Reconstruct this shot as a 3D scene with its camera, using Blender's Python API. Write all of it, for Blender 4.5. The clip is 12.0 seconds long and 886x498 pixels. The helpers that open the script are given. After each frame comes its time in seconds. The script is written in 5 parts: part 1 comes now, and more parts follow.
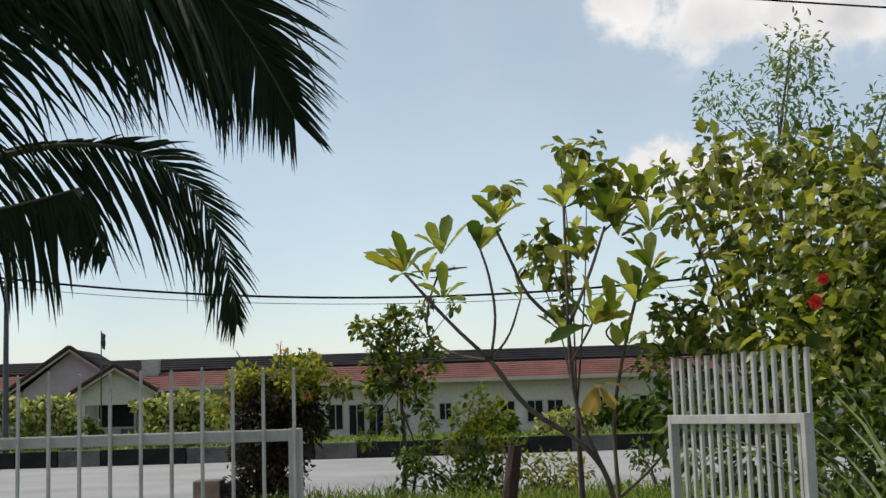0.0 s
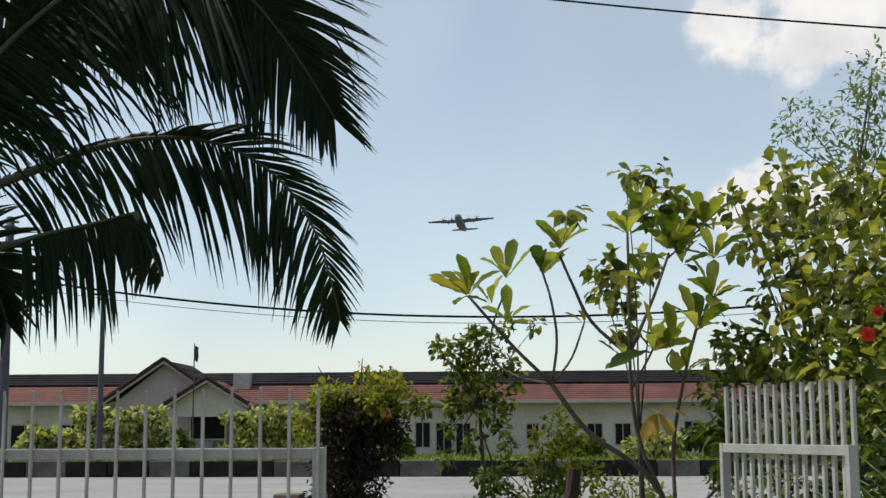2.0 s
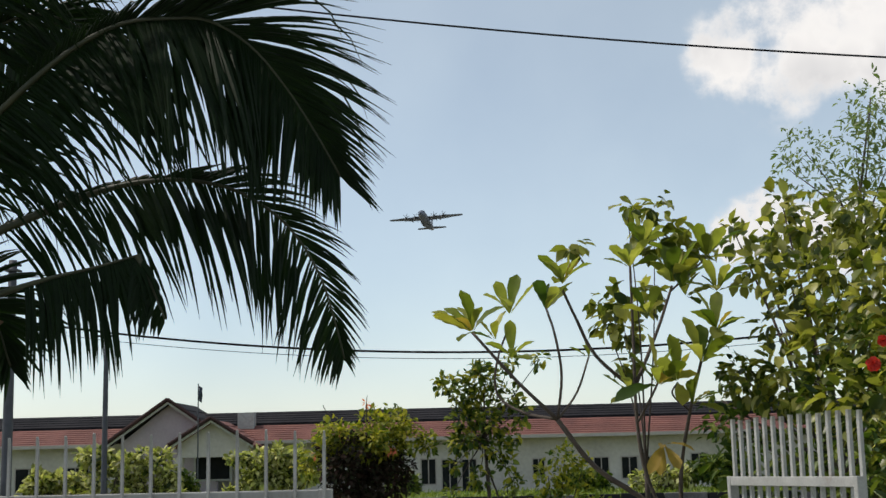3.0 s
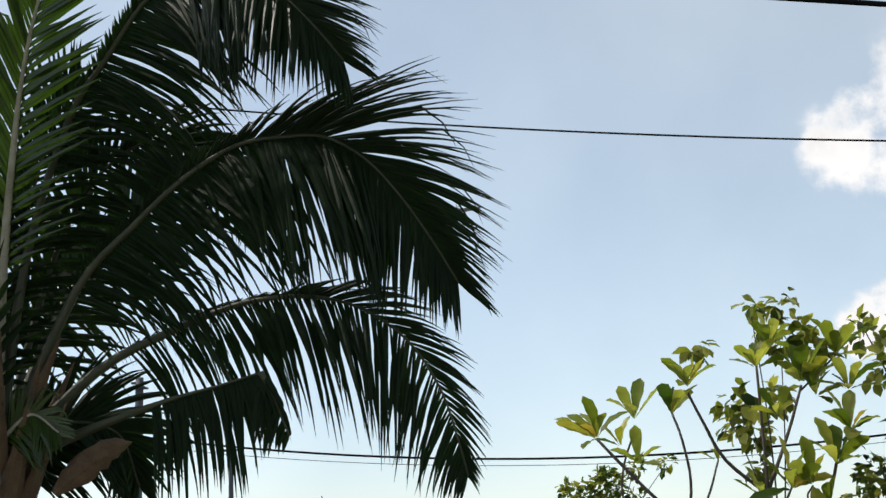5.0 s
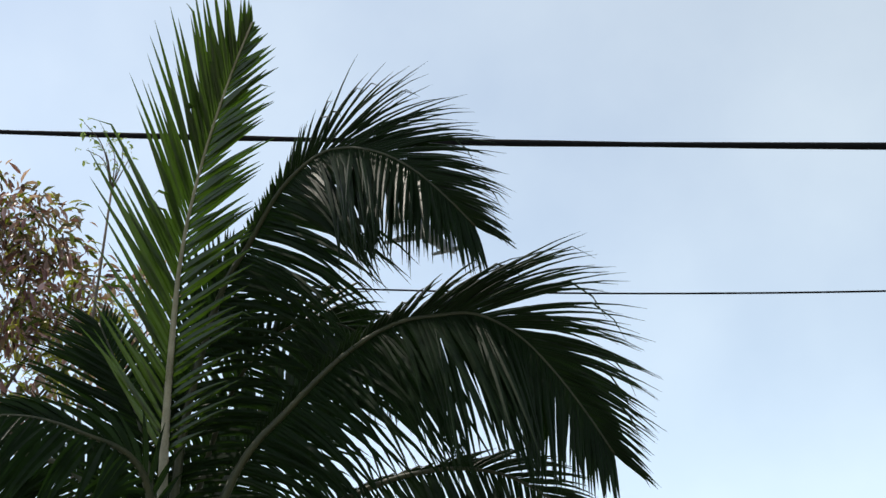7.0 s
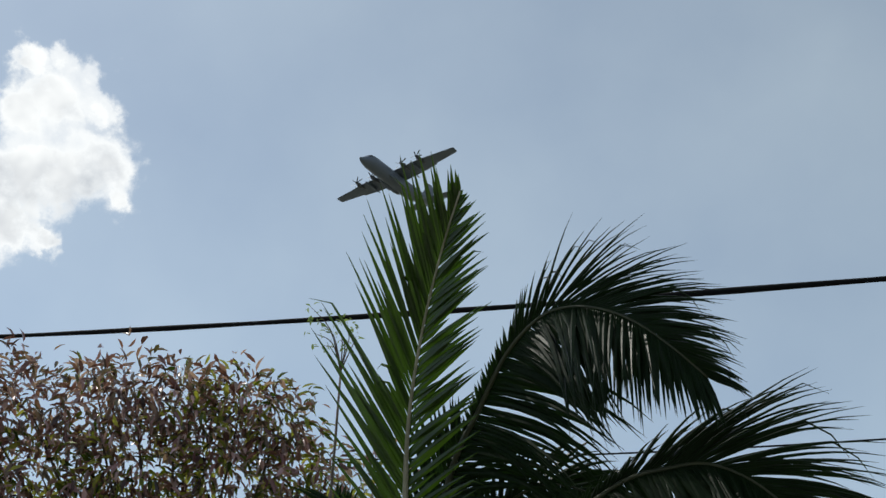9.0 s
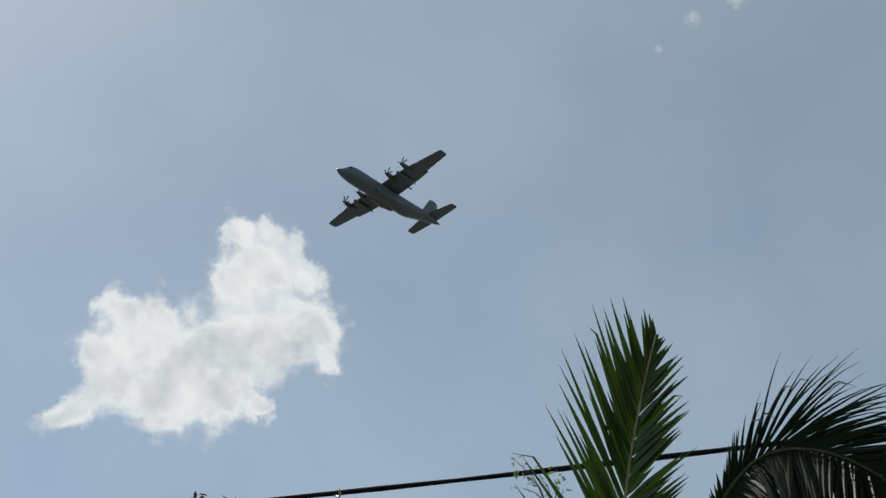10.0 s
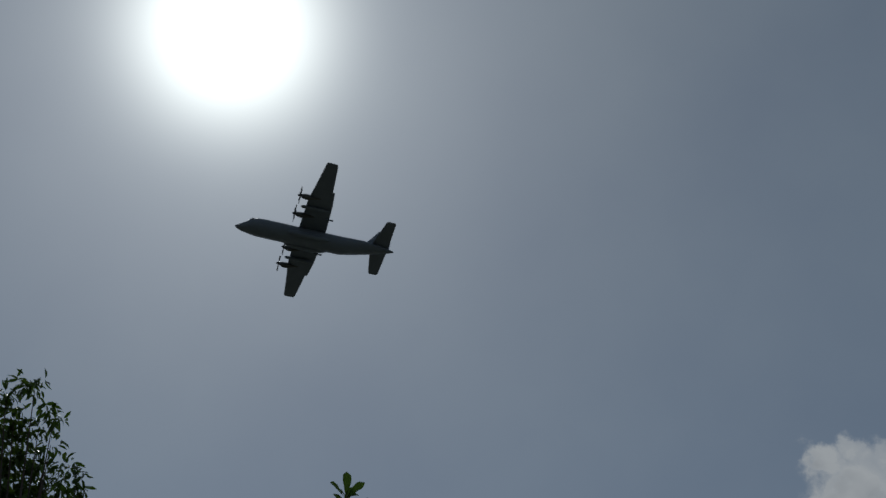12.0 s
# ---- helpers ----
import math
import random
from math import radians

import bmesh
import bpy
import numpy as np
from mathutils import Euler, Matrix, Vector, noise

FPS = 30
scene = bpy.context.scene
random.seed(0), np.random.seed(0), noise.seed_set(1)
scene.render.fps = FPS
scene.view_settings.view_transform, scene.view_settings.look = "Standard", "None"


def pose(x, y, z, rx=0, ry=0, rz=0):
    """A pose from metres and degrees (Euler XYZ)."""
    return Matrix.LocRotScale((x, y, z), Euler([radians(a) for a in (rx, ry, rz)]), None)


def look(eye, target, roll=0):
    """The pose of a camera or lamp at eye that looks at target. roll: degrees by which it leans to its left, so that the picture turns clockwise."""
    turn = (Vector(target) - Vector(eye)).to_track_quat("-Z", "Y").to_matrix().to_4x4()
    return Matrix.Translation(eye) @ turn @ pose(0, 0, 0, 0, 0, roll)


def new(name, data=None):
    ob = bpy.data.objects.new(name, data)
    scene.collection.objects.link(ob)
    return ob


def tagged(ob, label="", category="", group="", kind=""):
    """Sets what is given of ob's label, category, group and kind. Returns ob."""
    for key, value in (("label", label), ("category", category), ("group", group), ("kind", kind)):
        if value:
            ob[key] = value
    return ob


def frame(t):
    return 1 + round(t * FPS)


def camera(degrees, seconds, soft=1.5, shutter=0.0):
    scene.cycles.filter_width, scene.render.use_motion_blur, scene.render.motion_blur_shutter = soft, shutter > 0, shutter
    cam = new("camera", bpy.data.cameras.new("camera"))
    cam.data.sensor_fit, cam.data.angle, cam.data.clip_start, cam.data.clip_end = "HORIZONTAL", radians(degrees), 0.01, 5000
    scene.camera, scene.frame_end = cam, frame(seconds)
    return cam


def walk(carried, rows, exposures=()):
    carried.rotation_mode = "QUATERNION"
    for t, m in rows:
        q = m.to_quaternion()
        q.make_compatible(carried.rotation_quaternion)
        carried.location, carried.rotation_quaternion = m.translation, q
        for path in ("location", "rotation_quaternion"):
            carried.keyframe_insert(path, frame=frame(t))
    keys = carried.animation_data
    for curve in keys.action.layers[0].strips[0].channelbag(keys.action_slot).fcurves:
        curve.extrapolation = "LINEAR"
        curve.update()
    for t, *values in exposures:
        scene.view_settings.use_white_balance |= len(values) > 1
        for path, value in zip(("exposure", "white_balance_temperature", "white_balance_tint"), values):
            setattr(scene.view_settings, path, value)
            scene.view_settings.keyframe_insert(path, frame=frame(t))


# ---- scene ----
# ---- camera ----
cam = camera(37.2, 12.0, soft=1.5)
PATH = [
    (0, pose(-0.230, 0.190, 1.620, 97.08, 1.78, -0.31)),
    (0.5, pose(-0.172, 0.198, 1.614, 96.46, 0.29, 2.01)),
    (1, pose(-0.110, 0.152, 1.621, 96.02, 0.86, 2.22)),
    (1.5, pose(-0.035, 0.087, 1.622, 97.49, -0.24, 5.03)),
    (2, pose(-0.001, 0.035, 1.629, 97.97, 0.24, 3.62)),
    (2.5, pose(0.004, 0.022, 1.633, 99.19, 0.45, 2.96)),
    (3, pose(-0.003, 0.034, 1.638, 99.52, 1.23, 3.87)),
    (3.2, pose(0.004, 0.044, 1.618, 100.24, 0.94, 4.77)),
    (4.8, pose(-0.021, 0.045, 1.644, 103.64, 2.28, 8.67)),
    (5, pose(-0.018, 0.057, 1.658, 104.27, 2.16, 9.24)),
    (5.5, pose(-0.059, 0.094, 1.647, 106.49, 2.76, 10.12)),
    (6, pose(-0.036, 0.073, 1.631, 109.12, 2.90, 12.03)),
    (6.5, pose(0.014, 0.036, 1.640, 110.45, 2.42, 14.80)),
    (6.7, pose(0.025, 0.027, 1.635, 111.13, 2.54, 15.48)),
    (8.3, pose(0.006, 0.060, 1.623, 116.38, 2.65, 23.08)),
    (8.5, pose(0.050, 0.085, 1.640, 117.36, 2.72, 24.67)),
    (9, pose(0.034, 0.115, 1.616, 119.94, 2.69, 27.42)),
    (9.5, pose(0.069, 0.137, 1.626, 123.91, 1.53, 32.19)),
    (10, pose(0.071, 0.134, 1.625, 126.74, 1.01, 36.79)),
    (10.5, pose(0.058, 0.128, 1.622, 131.70, 0.63, 42.78)),
    (11, pose(0.058, 0.128, 1.621, 133.93, 0.36, 49.86)),
    (11.5, pose(0.057, 0.128, 1.621, 136.66, -0.16, 57.80)),
    (12, pose(0.057, 0.128, 1.621, 137.80, -0.46, 66.74)),
]
EXPOSURES = [(0.0, -0.5, 6720, 11), (3.0, -0.5, 6720, 11), (5.0, -0.3, 6700, 11), (6.7, 0.0, 6800, 11), (8.3, -0.35, 6500, 10), (9.5, -0.9, 6400, 6), (10.5, -1.05, 6350, 6), (11.3, -1.35, 6250, 6), (12.0, -2.35, 6000, 6)]
walk(cam, PATH, EXPOSURES)

# ---- sky, sun ----
SUN_DIR = Vector((-0.5546, 0.0588, 0.830)).normalized()
world = bpy.data.worlds.new("sky")
scene.world = world
world.use_nodes = True
wn, wl = world.node_tree.nodes, world.node_tree.links
wn.clear()
w_out = wn.new("ShaderNodeOutputWorld")
w_bg = wn.new("ShaderNodeBackground")
w_sky = wn.new("ShaderNodeTexSky")
w_sky.sky_type = "NISHITA"
w_sky.sun_disc = False
w_sky.sun_elevation = math.asin(SUN_DIR.z)
w_sky.sun_rotation = math.atan2(SUN_DIR.x, SUN_DIR.y)
w_sky.air_density, w_sky.dust_density, w_sky.ozone_density = 1.0, 0.4, 1.0
w_bg.inputs["Strength"].default_value = 0.15
# the sun's bloom painted into the sky colour, with the hazy air's aureole
w_geo = wn.new("ShaderNodeTexCoord")
w_dot = wn.new("ShaderNodeVectorMath")
w_dot.operation = "DOT_PRODUCT"
w_dot.inputs[1].default_value = SUN_DIR
wl.new(w_geo.outputs["Generated"], w_dot.inputs[0])


def w_math(op, a, b):
    n = wn.new("ShaderNodeMath")
    n.operation = op
    for i, v in enumerate((a, b)):
        if isinstance(v, (int, float)):
            n.inputs[i].default_value = v
        else:
            wl.new(v, n.inputs[i])
    return n.outputs[0]


w_pos = w_math("MAXIMUM", w_dot.outputs["Value"], 0.0)
w_core = w_math("MULTIPLY", w_math("POWER", w_pos, 500.0), 46.0)
w_halo = w_math("MULTIPLY", w_math("POWER", w_pos, 60.0), 5.0)
w_wide = w_math("MULTIPLY", w_math("POWER", w_pos, 8.0), 0.5)
w_sum = w_math("ADD", w_halo, w_wide)
w_tint = wn.new("ShaderNodeVectorMath")
w_tint.operation = "SCALE"
w_tint.inputs[0].default_value = (0.94, 1.0, 1.02)
wl.new(w_sum, w_tint.inputs["Scale"])
w_disc = wn.new("ShaderNodeVectorMath")
w_disc.operation = "SCALE"
w_disc.inputs[0].default_value = (1.0, 0.98, 0.88)
wl.new(w_core, w_disc.inputs["Scale"])
w_glow = wn.new("ShaderNodeVectorMath")
w_glow.operation = "ADD"
wl.new(w_tint.outputs[0], w_glow.inputs[0])
wl.new(w_disc.outputs[0], w_glow.inputs[1])
# pale tropical haze over the whole sky
w_haze = wn.new("ShaderNodeVectorMath")
w_haze.operation = "ADD"
w_veil = wn.new("ShaderNodeTexNoise")
w_veil.inputs["Scale"].default_value, w_veil.inputs["Detail"].default_value = 5.0, 5.0
wl.new(w_geo.outputs["Generated"], w_veil.inputs["Vector"])
w_thin = wn.new("ShaderNodeVectorMath")
w_thin.operation = "SCALE"
w_thin.inputs[0].default_value = (2.22, 2.28, 1.78)
wl.new(w_math("ADD", w_math("MULTIPLY", w_veil.outputs["Fac"], 0.9), 0.56), w_thin.inputs["Scale"])
wl.new(w_thin.outputs[0], w_haze.inputs[1])
wl.new(w_sky.outputs[0], w_haze.inputs[0])
w_sep = wn.new("ShaderNodeSeparateXYZ")
wl.new(w_geo.outputs["Generated"], w_sep.inputs[0])
w_low = w_math("POWER", w_math("SUBTRACT", 1.0, w_math("MAXIMUM", w_sep.outputs["Z"], 0.0)), 7.0)
w_blue = wn.new("ShaderNodeVectorMath")
w_blue.operation = "SCALE"
w_blue.inputs[0].default_value = (-1.0, -0.95, 0.1)
wl.new(w_low, w_blue.inputs["Scale"])
w_mist = wn.new("ShaderNodeVectorMath")
w_mist.operation = "ADD"
wl.new(w_haze.outputs[0], w_mist.inputs[0])
wl.new(w_blue.outputs[0], w_mist.inputs[1])
w_add = wn.new("ShaderNodeVectorMath")
w_add.operation = "ADD"
wl.new(w_mist.outputs[0], w_add.inputs[0])
wl.new(w_glow.outputs[0], w_add.inputs[1])
wl.new(w_add.outputs[0], w_bg.inputs["Color"])
wl.new(w_bg.outputs[0], w_out.inputs[0])

sun = new("sun", bpy.data.lights.new("sun", "SUN"))
sun.data.energy, sun.data.angle, sun.data.color = 4.0, radians(0.6), (1.0, 0.95, 0.87)
sun.matrix_world = look(SUN_DIR * 50, (0, 0, 0))


# ---- materials ----
def shader(name):
    m = bpy.data.materials.new(name)
    m.use_nodes = True
    t = m.node_tree
    return m, t.nodes, t.links, t.nodes["Principled BSDF"]


def ramp_of(nodes, stops):
    r = nodes.new("ShaderNodeValToRGB")
    e = r.color_ramp.elements
    while len(e) < len(stops):
        e.new(0.5)
    for el, (p, c) in zip(e, stops):
        el.position, el.color = p, (*c, 1)
    return r


def surface(name, dark, light, scale=4.0, rough=0.7, bump=0.15, metal=0.0, fine=None, dirt=None, stretch=(1, 1, 1)):
    """Two noises, coarse stains and fine grain, between two colours, with a slight relief."""
    m, n, l, b = shader(name)
    co = n.new("ShaderNodeTexCoord")
    mp = n.new("ShaderNodeMapping")
    mp.inputs["Scale"].default_value = stretch
    l.new(co.outputs["Object"], mp.inputs[0])
    big, small = n.new("ShaderNodeTexNoise"), n.new("ShaderNodeTexNoise")
    big.inputs["Scale"].default_value, big.inputs["Detail"].default_value = scale, 5
    small.inputs["Scale"].default_value, small.inputs["Detail"].default_value = fine or scale * 14, 4
    for t in (big, small):
        l.new(mp.outputs[0], t.inputs["Vector"])
    mix = n.new("ShaderNodeMix")
    mix.inputs[0].default_value = 0.35
    l.new(big.outputs["Fac"], mix.inputs["A"])
    l.new(small.outputs["Fac"], mix.inputs["B"])
    stops = [(0.3, dark), (0.7, light)]
    if dirt:
        stops = [(0.25, dirt), (0.42, dark), (0.7, light)]
    r = ramp_of(n, stops)
    l.new(mix.outputs["Result"], r.inputs[0])
    l.new(r.outputs[0], b.inputs["Base Color"])
    b.inputs["Roughness"].default_value, b.inputs["Metallic"].default_value = rough, metal
    bp = n.new("ShaderNodeBump")
    bp.inputs["Strength"].default_value, bp.inputs["Distance"].default_value = bump, 0.02
    l.new(small.outputs["Fac"], bp.inputs["Height"])
    l.new(bp.outputs[0], b.inputs["Normal"])
    return m


def leafy(name, colours, through_light=0.45, rough=0.45, glow=1.6, per_object=False, gloss=0.35):
    """Leaf: glossy face, light that shines through, colour varied leaf by leaf."""
    m, n, l, b = shader(name)
    if per_object:
        src = n.new("ShaderNodeObjectInfo").outputs["Random"]
    else:
        src = n.new("ShaderNodeNewGeometry").outputs["Random Per Island"]
    r = ramp_of(n, [(i / (len(colours) - 1), c) for i, c in enumerate(colours)])
    l.new(src, r.inputs[0])
    co, no = n.new("ShaderNodeTexCoord"), n.new("ShaderNodeTexNoise")
    no.inputs["Scale"].default_value = 9.0
    l.new(co.outputs["Object"], no.inputs["Vector"])
    hs = n.new("ShaderNodeHueSaturation")
    mr = n.new("ShaderNodeMapRange")
    mr.inputs["To Min"].default_value, mr.inputs["To Max"].default_value = 0.65, 1.35
    l.new(no.outputs["Fac"], mr.inputs[0])
    l.new(mr.outputs[0], hs.inputs["Value"])
    l.new(r.outputs[0], hs.inputs["Color"])
    l.new(hs.outputs[0], b.inputs["Base Color"])
    b.inputs["Roughness"].default_value = rough
    b.inputs["Specular IOR Level"].default_value = gloss
    tr, mx = n.new("ShaderNodeBsdfTranslucent"), n.new("ShaderNodeMixShader")
    tint = n.new("ShaderNodeMix")
    tint.data_type, tint.blend_type = "RGBA", "MULTIPLY"
    tint.inputs[0].default_value = 1.0
    l.new(hs.outputs[0], tint.inputs["A"])
    tint.inputs["B"].default_value = (glow, glow * 1.1, glow * 0.5, 1)
    l.new(tint.outputs["Result"], tr.inputs["Color"])
    mx.inputs[0].default_value = through_light
    l.new(b.outputs[0], mx.inputs[1])
    l.new(tr.outputs[0], mx.inputs[2])
    l.new(mx.outputs[0], n["Material Output"].inputs["Surface"])
    return m


# older leaflets near black: the backlit fronds' shade is in the colour
M_PALM_SHADED = leafy("shaded_palm_leaflet", [(0.003, 0.008, 0.004), (0.006, 0.014, 0.005), (0.016, 0.034, 0.008)], 0.22, 0.42, 2.8, False, 0.1)
M_PALM_YOUNG = leafy("young_palm_leaflet", [(0.006, 0.016, 0.004), (0.018, 0.040, 0.006), (0.058, 0.088, 0.011)], 0.3, 0.27, 2.2, False, 0.6)
# rib in two copies: sunlit on young fronds, shaded on the dark ones
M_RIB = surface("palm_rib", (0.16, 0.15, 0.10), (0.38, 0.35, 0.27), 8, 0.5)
M_RIB_SHADED = surface("shaded_old_palm_rib", (0.02, 0.027, 0.011), (0.05, 0.052, 0.022), 8, 0.55)
M_PALM_TRUNK = surface("palm_trunk", (0.09, 0.075, 0.055), (0.22, 0.19, 0.15), 6, 0.9, 0.6)
M_FIBRE = surface("palm_fibre", (0.05, 0.028, 0.015), (0.15, 0.095, 0.05), 10, 0.9, 0.6)
M_PLUM = leafy("broad_leaf", [(0.035, 0.065, 0.01), (0.17, 0.20, 0.03), (0.38, 0.36, 0.10), (0.07, 0.105, 0.015), (0.30, 0.27, 0.05)], 0.38, 0.4, 1.9, True, 0.25)
M_PLUM_OLD = leafy("yellow_leaf", [(0.32, 0.20, 0.04), (0.42, 0.30, 0.06)], 0.4, 0.5, 1.3, True)
M_BARK = surface("grey_bark", (0.05, 0.038, 0.03), (0.14, 0.105, 0.085), 9, 0.85, 0.5)
M_BARK_DARK = surface("dark_bark", (0.03, 0.022, 0.018), (0.08, 0.06, 0.05), 9, 0.85, 0.5)
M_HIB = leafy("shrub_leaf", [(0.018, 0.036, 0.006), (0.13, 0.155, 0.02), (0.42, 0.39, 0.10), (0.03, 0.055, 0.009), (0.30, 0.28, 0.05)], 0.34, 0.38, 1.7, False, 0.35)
M_FEATHER = leafy("grey_green_leaf", [(0.10, 0.15, 0.06), (0.16, 0.21, 0.09), (0.22, 0.26, 0.14)], 0.4, 0.4, 1.5)
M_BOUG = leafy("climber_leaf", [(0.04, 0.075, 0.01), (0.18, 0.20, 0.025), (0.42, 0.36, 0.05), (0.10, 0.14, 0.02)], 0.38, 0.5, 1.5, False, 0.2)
M_BOUG_DARK = leafy("dark_column_leaf", [(0.02, 0.02, 0.012), (0.035, 0.018, 0.014), (0.02, 0.03, 0.012)], 0.08, 0.7, 1.0, False, 0.1)
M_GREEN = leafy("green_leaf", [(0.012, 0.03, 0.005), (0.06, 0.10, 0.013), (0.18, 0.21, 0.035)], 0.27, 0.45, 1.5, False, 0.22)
M_CROTON = leafy("variegated_leaf", [(0.02, 0.045, 0.01), (0.42, 0.44, 0.12), (0.74, 0.68, 0.34), (0.015, 0.035, 0.008), (0.55, 0.53, 0.22)], 0.35, 0.5, 1.3, False, 0.2)
M_REDLEAF = leafy("bronze_leaf", [(0.030, 0.018, 0.019), (0.17, 0.068, 0.074), (0.50, 0.31, 0.35), (0.09, 0.080, 0.038), (0.27, 0.12, 0.13)], 0.26, 0.33, 1.5, False, 0.7)
M_DARKLEAF = leafy("dark_leaf", [(0.03, 0.05, 0.015), (0.05, 0.09, 0.02), (0.08, 0.12, 0.03)], 0.3, 0.4, 1.5)
M_STRAP = leafy("pale_strap_leaf", [(0.06, 0.10, 0.03), (0.22, 0.27, 0.13), (0.40, 0.43, 0.27)], 0.3, 0.4, 1.3, True, 0.35)
M_PETAL = leafy("red_petal", [(0.45, 0.02, 0.015), (0.6, 0.035, 0.02)], 0.4, 0.5, 1.2)
M_ORANGE = leafy("orange_petal", [(0.7, 0.16, 0.08), (0.8, 0.3, 0.2)], 0.4, 0.5, 1.2)
M_GRASS = leafy("grass_blade", [(0.05, 0.08, 0.012), (0.14, 0.20, 0.020), (0.29, 0.31, 0.05)], 0.3, 0.55, 1.4)
# white gate paint, darkened: the gate's shade is put into the colour
M_WHITE_SHADED = surface("shaded_white_gate_paint", (0.28, 0.275, 0.26), (0.38, 0.375, 0.36), 5, 0.55, 0.06, dirt=(0.2, 0.17, 0.14))
# paler copy of the white paint
M_WHITE_PALER = surface("paler_white_paint", (0.33, 0.325, 0.305), (0.46, 0.455, 0.43), 6, 0.55, 0.06, dirt=(0.26, 0.21, 0.165))
# pale neutral tone chosen to bounce daylight up to the aircraft
M_SOIL = surface("dry_lawn_soil", (0.13, 0.13, 0.09), (0.22, 0.21, 0.16), 0.7, 0.95, 0.5)
M_VERGE = surface("verge_turf", (0.10, 0.15, 0.03), (0.2, 0.24, 0.06), 0.5, 0.95, 0.5)
M_ROAD = surface("concrete_road", (0.27, 0.265, 0.255), (0.37, 0.36, 0.35), 0.25, 0.9, 0.2, fine=6, dirt=(0.19, 0.187, 0.18))
M_KERB_DARK = surface("black_kerb_paint", (0.01, 0.01, 0.011), (0.025, 0.025, 0.025), 2, 0.9, 0.2)
M_KERB_PALE = surface("worn_kerb", (0.02, 0.02, 0.019), (0.14, 0.135, 0.13), 1.4, 0.85, 0.2)
M_WALL = surface("cream_plaster", (0.42, 0.39, 0.37), (0.57, 0.535, 0.51), 0.4, 0.9, 0.05, fine=5, dirt=(0.3, 0.28, 0.25))
M_GABLE = surface("grey_board", (0.32, 0.265, 0.30), (0.43, 0.365, 0.405), 0.8, 0.85, 0.05)
M_TILE = surface("red_roof_tile", (0.13, 0.046, 0.036), (0.22, 0.085, 0.066), 0.7, 0.85, 0.3, fine=7, dirt=(0.09, 0.04, 0.035))
M_TILE_DARK = surface("dark_roof_tile", (0.012, 0.012, 0.015), (0.035, 0.033, 0.036), 0.5, 0.8, 0.3, fine=6)
M_RIDGE = surface("brown_ridge_tile", (0.03, 0.018, 0.018), (0.06, 0.035, 0.034), 2.0, 0.9, 0.3)
M_TRIM = surface("pale_trim", (0.33, 0.29, 0.275), (0.44, 0.4, 0.38), 1.5, 0.8, 0.05)
M_DARK_IN = surface("dark_opening", (0.006, 0.007, 0.008), (0.016, 0.018, 0.02), 2, 0.45, 0.0)
M_POLE = surface("grey_pole", (0.03, 0.034, 0.042), (0.065, 0.07, 0.08), 3, 0.7, 0.1)
M_WOOD_OLD = surface("weathered_wood", (0.018, 0.009, 0.007), (0.055, 0.022, 0.016), 6, 0.8, 0.5, stretch=(1, 1, 0.2))
M_WIRE = surface("black_cable", (0.004, 0.004, 0.005), (0.009, 0.009, 0.010), 8, 0.85, 0.1)
M_BOX = surface("brown_masonry", (0.10, 0.075, 0.06), (0.24, 0.18, 0.14), 3, 0.9, 0.3)
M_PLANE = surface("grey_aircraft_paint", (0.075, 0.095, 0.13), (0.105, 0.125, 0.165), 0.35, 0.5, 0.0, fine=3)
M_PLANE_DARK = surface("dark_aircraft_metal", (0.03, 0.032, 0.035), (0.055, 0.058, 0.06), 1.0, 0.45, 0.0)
M_BLADE = surface("propeller_blade", (0.03, 0.03, 0.032), (0.05, 0.05, 0.052), 2.0, 0.45, 0.0)
M_GLASS = surface("cockpit_glass", (0.02, 0.025, 0.03), (0.03, 0.035, 0.04), 2.0, 0.08, 0.0)
for dull in (M_TILE_DARK, M_RIDGE, M_KERB_DARK, M_WIRE, M_DARK_IN):
    dull.node_tree.nodes["Principled BSDF"].inputs["Specular IOR Level"].default_value = 0.08
M_FLAG = surface("dark_flag_cloth", (0.02, 0.03, 0.05), (0.05, 0.06, 0.09), 2.0, 0.9, 0.1)


# ---- mesh helpers ----
def link_mesh(name, verts, faces, material, smooth=False):
    me = bpy.data.meshes.new(name)
    me.from_pydata([tuple(v) for v in verts], [], [tuple(f) for f in faces])
    me.materials.append(material)
    if smooth:
        me.polygons.foreach_set("use_smooth", [True] * len(me.polygons))
    me.update()
    return me


def part(name, bm, material, parent, label=""):
    """One mesh object under a thing or a part; bm may be a bmesh or a ready mesh."""
    if isinstance(bm, bmesh.types.BMesh):
        me = bpy.data.meshes.new(name)
        bm.to_mesh(me)
        bm.free()
        me.materials.append(material)
    else:
        me = bm
    ob = new(name, me)
    ob.parent = parent
    return tagged(ob, label)


def thing(name, at, label, category, group="", kind=""):
    ob = new(name)
    ob.location = at
    ob.empty_display_size = 0.1
    return tagged(ob, label, category, group, kind)


def box(bm, x0, x1, y0, y1, z0, z1, bevel=0.0):
    r = bmesh.ops.create_cube(bm, size=1.0)
    for v in r["verts"]:
        v.co = Vector(((x0 + x1) / 2 + v.co.x * (x1 - x0), (y0 + y1) / 2 + v.co.y * (y1 - y0), (z0 + z1) / 2 + v.co.z * (z1 - z0)))
    if bevel:
        edges = {e for v in r["verts"] for e in v.link_edges}
        bmesh.ops.bevel(bm, geom=list(edges), offset=bevel, segments=2, affect="EDGES", profile=0.5)


